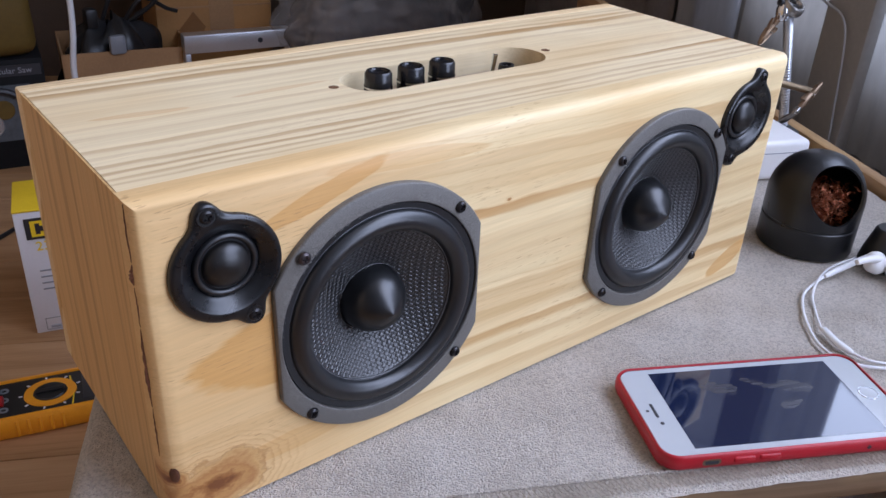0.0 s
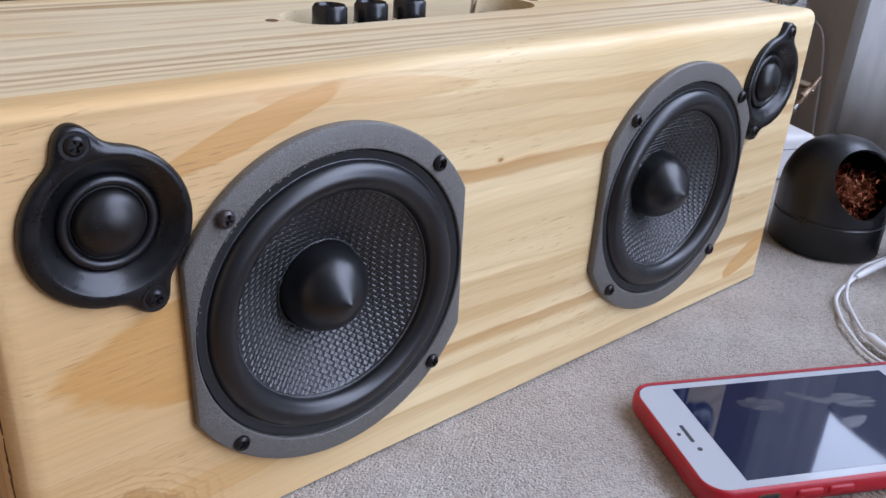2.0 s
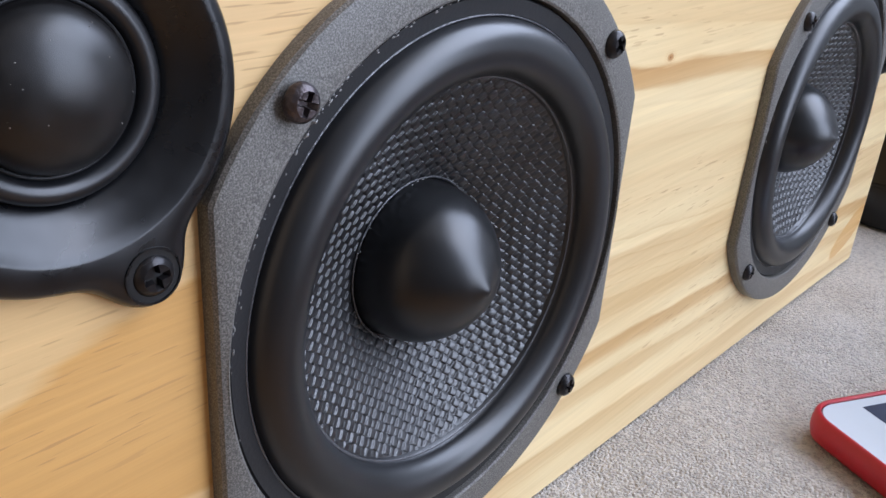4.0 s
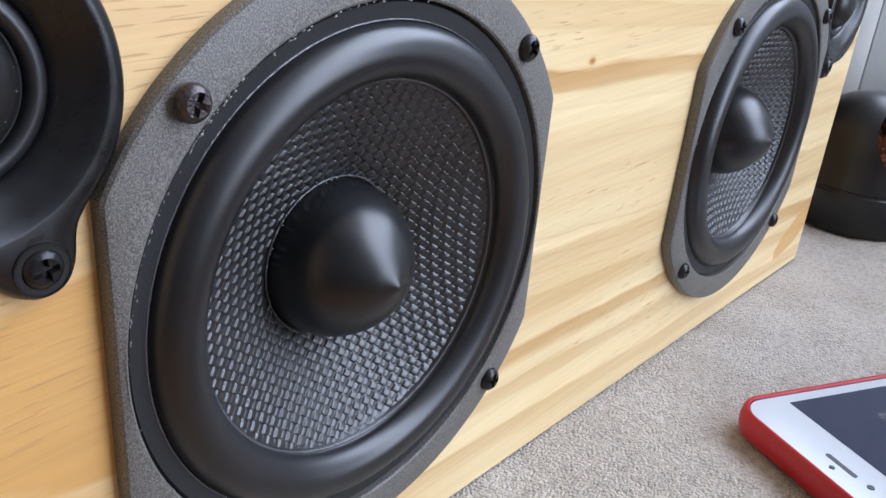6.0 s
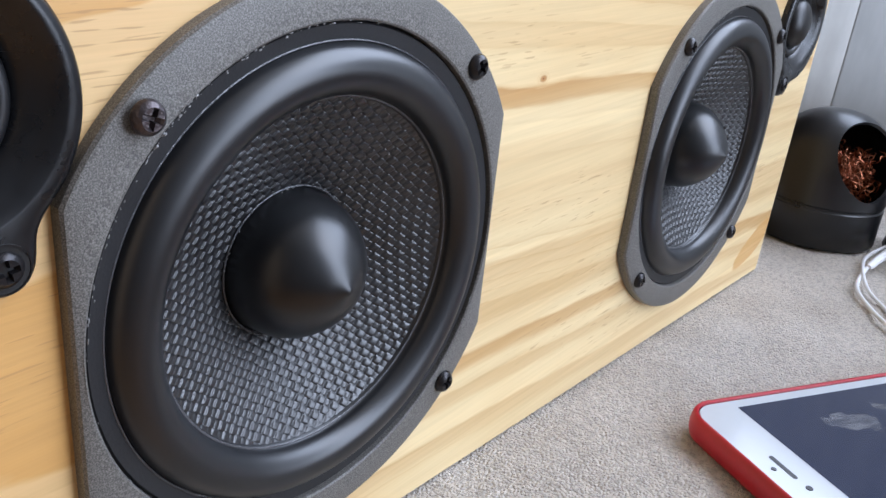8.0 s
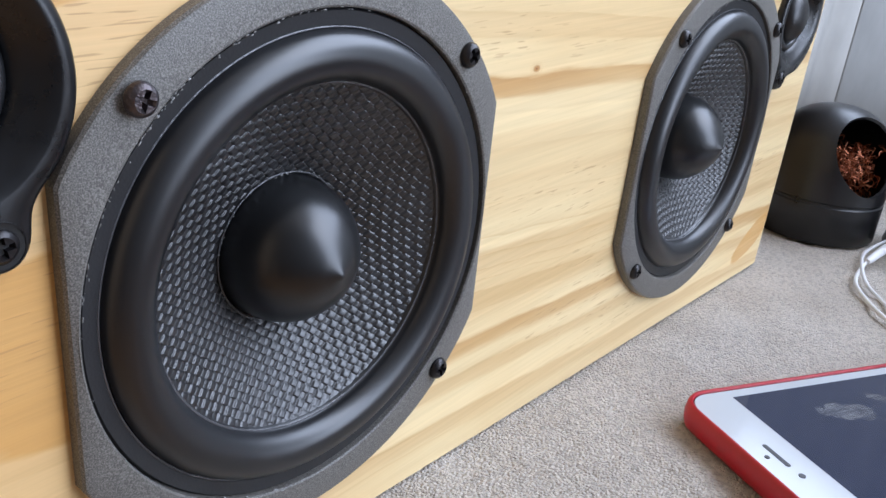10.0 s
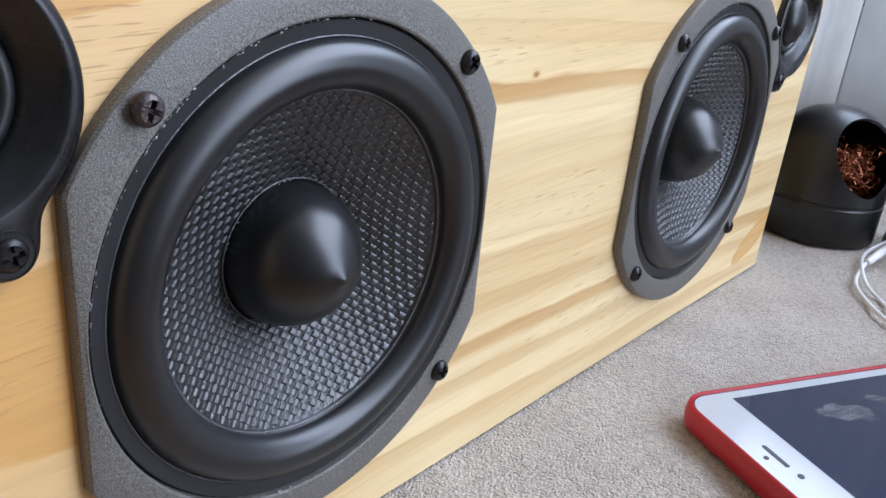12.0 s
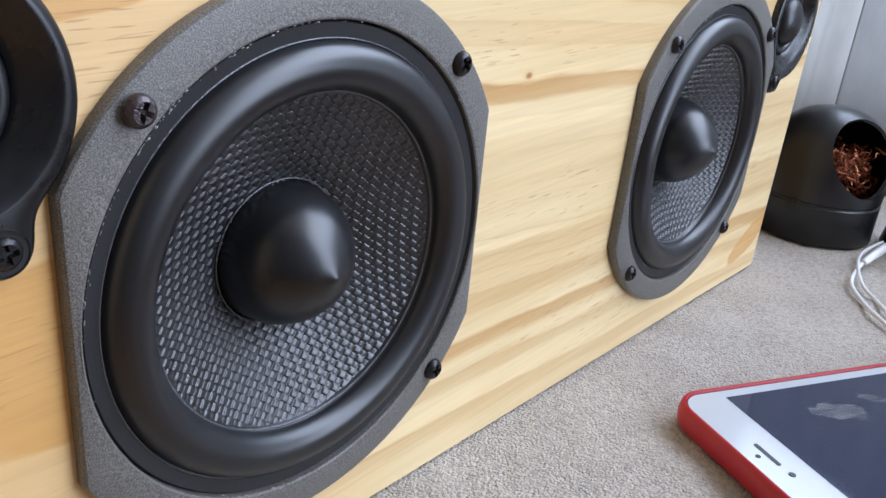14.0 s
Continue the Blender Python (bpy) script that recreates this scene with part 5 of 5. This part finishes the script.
for dy in (-0.022, 0.0, 0.022):
    part("socket", lathe([(0.0030, 0.0345), (0.0034, 0.0358), (0.0056, 0.0358), (0.0058, 0.0345)], 20, "z", True), GREY_PLASTIC, mm, at=(-0.034, dy, 0))
part("ridge", sweep([(0.045, -0.038, 0.0348), (0.047, -0.010, 0.0350), (0.044, 0.030, 0.0348)], 0.0010, 8), YELLOW_CARD, mm)
for k in range(5):
    part("grip_rib", sweep([(-0.02 + 0.013 * k, -0.0500, 0.006), (-0.02 + 0.013 * k, -0.0508, 0.020), (-0.02 + 0.013 * k, -0.0490, 0.032)], 0.0022, 8, smooth_steps=3), METER_ORANGE, mm)
pr = thing("test_probe", Vector(pl) + Vector((-0.055, 0.012, 0.0284)), "red and black meter test probes lying on the meter", "probe")
part("red_grip", sweep([(0.020, -0.012, 0.006), (-0.030, 0.004, 0.006), (-0.080, 0.012, 0.006)], [0.007, 0.0075, 0.0075, 0.007, 0.0065], 12, smooth_steps=2), RED_PLASTIC, pr)
part("black_grip", sweep([(0.022, 0.014, 0.006), (-0.030, 0.026, 0.006), (-0.080, 0.030, 0.006)], [0.006, 0.007, 0.007, 0.0065, 0.006], 12, smooth_steps=2), BLACK_PLASTIC, pr)

pl, tn = on_floor(0.064, 0.918, -14)
carton = thing("tool_carton", pl, "upright white carton with yellow top and dark logo panel", "carton", turn=tn)
part("white_body", box_bm(-0.060, 0.060, -0.045, 0.060, 0.0, 0.1955, 0.0015), WHITE_CARD, carton)
part("yellow_lid", box_bm(-0.0604, 0.0604, -0.0454, 0.0604, 0.1957, 0.1990, 0.0012), YELLOW_CARD, carton, "yellow carton top")
part("logo_panel", box_bm(-0.048, 0.030, -0.0460, -0.0450, 0.154, 0.186), INK, carton, "dark square logo panel")
part("logo_field", box_bm(-0.041, 0.024, -0.0464, -0.0455, 0.158, 0.182), YELLOW_CARD, carton, "yellow logo field")
for x0, x1, z0, z1 in ((-0.035, -0.029, 0.162, 0.178), (-0.021, -0.015, 0.162, 0.178), (-0.029, -0.021, 0.166, 0.174)):
    part("logo_bar", box_bm(x0, x1, -0.0468, -0.0460, z0, z1), INK, carton)
lettering("number", "230", 0.020, YELLOW_CARD, carton, Matrix.Translation((-0.024, -0.0458, 0.142)) @ Matrix.Rotation(radians(90), 4, "X"))
for z in (0.102, 0.092, 0.082, 0.072):
    part("text_bar", box_bm(-0.040, 0.010, -0.0457, -0.0449, z, z + 0.0022), GREY_INK, carton)
part("label_mark", hole_plate([(-0.046, 0.004), (-0.020, 0.004), (-0.020, 0.024), (-0.046, 0.024)], [(-0.045, 0.005), (-0.021, 0.005), (-0.021, 0.023), (-0.045, 0.023)], 0.0450, 0.0456), GREY_INK, carton, at=Matrix.Rotation(radians(90), 4, "X"))
part("label_bar", box_bm(-0.040, -0.026, -0.0457, -0.0449, 0.007, 0.011), GREY_INK, carton)

pl, tn = on_floor(0.120, 1.530, -10)
saw = thing("power_tool_box", pl, "black printed power saw carton standing on the floor", "carton", turn=tn)
part("body", box_bm(-0.160, 0.085, 0.0, 0.16, 0.0, 0.225, 0.002), plain("black_card", (0.010, 0.010, 0.011), 0.7, spec=0.2, scale=90, vary=0.4), saw)
part("grey_strip", box_bm(-0.11, 0.08, -0.0012, 0.0, 0.192, 0.214), INK, saw, "grey title strip")
lettering("title", "Circular Saw", 0.016, GREY_INK, saw, Matrix.Translation((0.022, -0.0020, 0.203)) @ Matrix.Rotation(radians(90), 4, "X"))
part("picture_panel", box_bm(-0.085, 0.055, -0.0012, 0.0, 0.060, 0.175), plain("faded_print", (0.09, 0.10, 0.11), 0.5, scale=90, vary=0.5), saw, "faded picture panel")
part("picture_tool", lathe([(0.0, -0.003), (0.018, -0.003), (0.020, 0.0)], 32), DULL_YELLOW, saw, at=(0.0, -0.001, 0.125))
part("picture_blade", lathe([(0.0, -0.003), (0.024, -0.003), (0.026, 0.0)], 32), ALUMINIUM, saw, at=(-0.03, -0.001, 0.095))
part("picture_handle", sweep([(-0.05, -0.002, 0.15), (0.0, -0.004, 0.165), (0.04, -0.002, 0.145)], 0.007, 8), INK, saw)
yb_ = thing("yellow_bag", (0.115, 1.540, FLOOR + 0.226), "dull yellow tool bag lying on the black carton", "bag")
bm = box_bm(-0.17, 0.09, -0.02, 0.15, 0.0, 0.20, 0.03, 4)
for v in bm.verts:
    v.co += Vector((0, 1, 0)) * 0.012 * noise.noise(v.co * 14)
    v.co.z = max(0.0, v.co.z)
part("bag_body", bm, DULL_YELLOW, yb_, smooth=70)
part("handle_ring", lathe([(0.018 + 0.002 * math.cos(2 * math.pi * k / 8), 0.002 * math.sin(2 * math.pi * k / 8)) for k in range(8)], 28, closed=True), INK, yb_, at=(-0.01, -0.022, 0.125))

pl, tn = on_floor(0.375, 1.520, -12)
box1 = thing("cardboard_box", pl, "open brown cardboard box holding a black bag", "carton", turn=tn)
for x0, x1, y0, y1 in ((-0.13, -0.126, 0, 0.2), (0.126, 0.13, 0, 0.2), (-0.126, 0.126, 0, 0.004), (-0.126, 0.126, 0.196, 0.2)):
    part("panel", box_bm(x0, x1, y0, y1, 0.0, 0.215), CARDBOARD, box1)
part("base", box_bm(-0.126, 0.126, 0.004, 0.196, 0.0, 0.004), CARDBOARD, box1)
part("flap", sheet(lambda u, v: (0.132 + 0.035 * v, 0.002 + 0.196 * u, 0.214 + 0.040 * v), 2, 2), CARDBOARD, box1, "raised box flap")
bg = thing("black_bag", (0.370, 1.60, FLOOR + 0.0045), "crumpled black cloth bag with cables in the box", "bag")


def bag_fn(u, v):
    a, t = 2 * math.pi * u, v
    r = (0.088 + 0.040 * noise.noise(Vector((math.cos(a) * 2, math.sin(a) * 2, t * 3)))) * (math.sin(math.pi * min(0.999, 0.08 + 0.92 * t)) ** 0.35 if t > 0.5 else 1.0)
    return (r * 1.15 * math.cos(a), r * 0.75 * math.sin(a), 0.258 * t + 0.030 * noise.noise(Vector((math.cos(a) * 3, math.sin(a) * 3, t * 4 + 7))) * t)


part("bag_body", sheet(bag_fn, 40, 24), BLACK_PLASTIC, bg, smooth=80)
part("buckle", box_bm(-0.03, 0.004, -0.085, -0.070, 0.205, 0.245, 0.006), GREY_PLASTIC, bg, "grey buckle")
for k, pts in enumerate((((-0.02, 0, 0.25), (0.00, -0.02, 0.31), (0.03, 0.0, 0.36), (0.05, 0.03, 0.42)), ((0.02, -0.02, 0.25), (0.05, -0.04, 0.30), (0.09, -0.03, 0.315), (0.10, 0.0, 0.285), (0.06, 0.01, 0.26)), ((0.04, 0.0, 0.25), (0.085, -0.02, 0.285), (0.115, -0.03, 0.330), (0.095, -0.01, 0.350), (0.080, 0.0, 0.31), (0.120, 0.0, 0.275), (0.150, 0.0, 0.262)))):
    part("cord", sweep(pts, 0.0045, 8), BLACK_PLASTIC, bg, "black loose cord")
part("plug", box_bm(0.075, 0.115, -0.03, 0.0, 0.295, 0.325, 0.006), BLACK_PLASTIC, bg)
part("strap_end", box_bm(-0.055, -0.030, -0.03, 0.0, 0.250, 0.290, 0.006), BLACK_PLASTIC, bg)

pl, tn = on_floor(0.610, 1.62, -12)
box2 = thing("large_carton", pl, "large closed orange-brown cardboard carton", "carton", turn=tn)
part("body", box_bm(-0.125, 0.14, 0.0, 0.25, 0.0, 0.420, 0.003), plain("orange_card", (0.40, 0.20, 0.065), 0.75, scale=160, vary=0.15), box2)
part("tape", box_bm(-0.006, 0.050, -0.0012, 0.0, 0.2, 0.420), CARDBOARD, box2, "brown tape strip")
# thin strip of duller card stands in for the shadow along the edge
part("edge_shadow_gap", box_bm(-0.1245, 0.1395, -0.0015, 0.0, 0.262, 0.266), CARDBOARD, box2)

lv = thing("aluminium_profile", (0.48, 1.470, FLOOR), "silver aluminium bar frame leaning behind the speaker box", "metal frame", turn=Matrix.Rotation(radians(-10), 4, "Z"))
part("bar", box_bm(0.0, 0.42, 0.0, 0.035, 0.205, 0.244, 0.002), ALUMINIUM, lv)
part("upright", box_bm(0.0, 0.012, 0.0, 0.035, 0.0, 0.2045, 0.001), ALUMINIUM, lv)
part("upright", box_bm(0.23, 0.240, 0.0, 0.035, 0.0, 0.2045, 0.001), ALUMINIUM, lv)
for hx in (0.165, 0.235, 0.262):
    part("bolt_hole", lathe([(0.0, -0.0003), (0.0055, -0.0003), (0.0058, 0.0004)], 20), INK, lv, at=(hx, -0.0002, 0.224))

wr = thing("plastic_wrap", (0.96, 1.43, FLOOR), "crumpled clear plastic wrapping over a dark bundle", "plastic wrap")


def wrap_fn(u, v):
    a = 2 * math.pi * u
    n = noise.noise(Vector((math.cos(a) * 2.4, math.sin(a) * 2.4, v * 4))) + 0.5 * noise.noise(Vector((math.cos(a) * 7, math.sin(a) * 7, v * 9)))
    r = (0.27 + 0.05 * n) * (1.0 if v < 0.6 else math.sqrt(max(0.02, 1 - ((v - 0.6) / 0.42) ** 2)))
    return (r * math.cos(a), r * 0.55 * math.sin(a), 0.42 * v)


part("bundle", sheet(lambda u, v: tuple(0.9 * c for c in wrap_fn(u, v)), 60, 30), plain("dark_bundle", (0.085, 0.07, 0.065), 0.8, scale=60, vary=0.5), wr, "dark wrapped bundle", smooth=80)
part("film", sheet(wrap_fn, 120, 60), FILM, wr, "crinkled clear film", smooth=80)

cb = thing("white_cable", (0.265, 1.50, FLOOR), "white cable hanging down beside the cartons", "cable")
part("cord", sweep([(-0.006, -0.03, 0.0), (-0.012, -0.03, 0.10), (-0.016, -0.03, 0.20), (-0.006, -0.03, 0.28), (0.0, -0.02, 0.36), (0.004, 0.0, 0.60), (0.0, 0.02, 1.2)], 0.006, 10), CABLE_WHITE, cb)
bk = thing("floor_cord", (0.02, 1.19, FLOOR), "thin black cord lying on the floor", "cord")
part("cord", sweep([(-0.25, 0.05, 0.004), (-0.12, 0.0, 0.004), (-0.02, 0.02, 0.004), (0.10, 0.10, 0.004), (0.22, 0.12, 0.004)], 0.004, 8), BLACK_PLASTIC, bk)
us = thing("storage_carton", tp(0.37, 0.08, FLOOR), "white carton with black print stored under the table", "carton", turn=ROOM)
part("body", box_bm(-0.15, 0.07, -0.05, 0.20, 0.0, 0.25, 0.002), WHITE_CARD, us)
part("print_bar", box_bm(-0.05, -0.025, -0.03, 0.03, 0.2495, 0.2512), INK, us, "black printed bar")
part("print_bar", box_bm(0.0, 0.03, -0.03, -0.01, 0.2495, 0.2512), INK, us, "black printed bar")

# ---- floor boards ----
BW, BL_ = 0.125, 0.80
board_me = to_mesh("board", box_bm(-BL_ / 2 + 0.0006, BL_ / 2 - 0.0006, -BW / 2 + 0.0006, BW / 2 - 0.0006, -0.012, 0.0, 0.0008, 1), LAMINATE)
rb = random.Random(3)
for j in range(int((Q1 - Q0) / BW)):
    off = rb.uniform(0, BL_)
    for i in range(4):
        x0 = P0 + off + (i - 1.5) * BL_
        lo, hi = max(x0, P0), min(x0 + BL_, P1 + 0.11)
        if hi - lo < 0.05:
            continue
        o = share("board", board_me, floor, Matrix.Translation(((lo + hi) / 2, Q0 + BW * (j + 0.5), FLOOR)) @ Matrix.Diagonal(((hi - lo) / BL_, 1, 1, 1)))
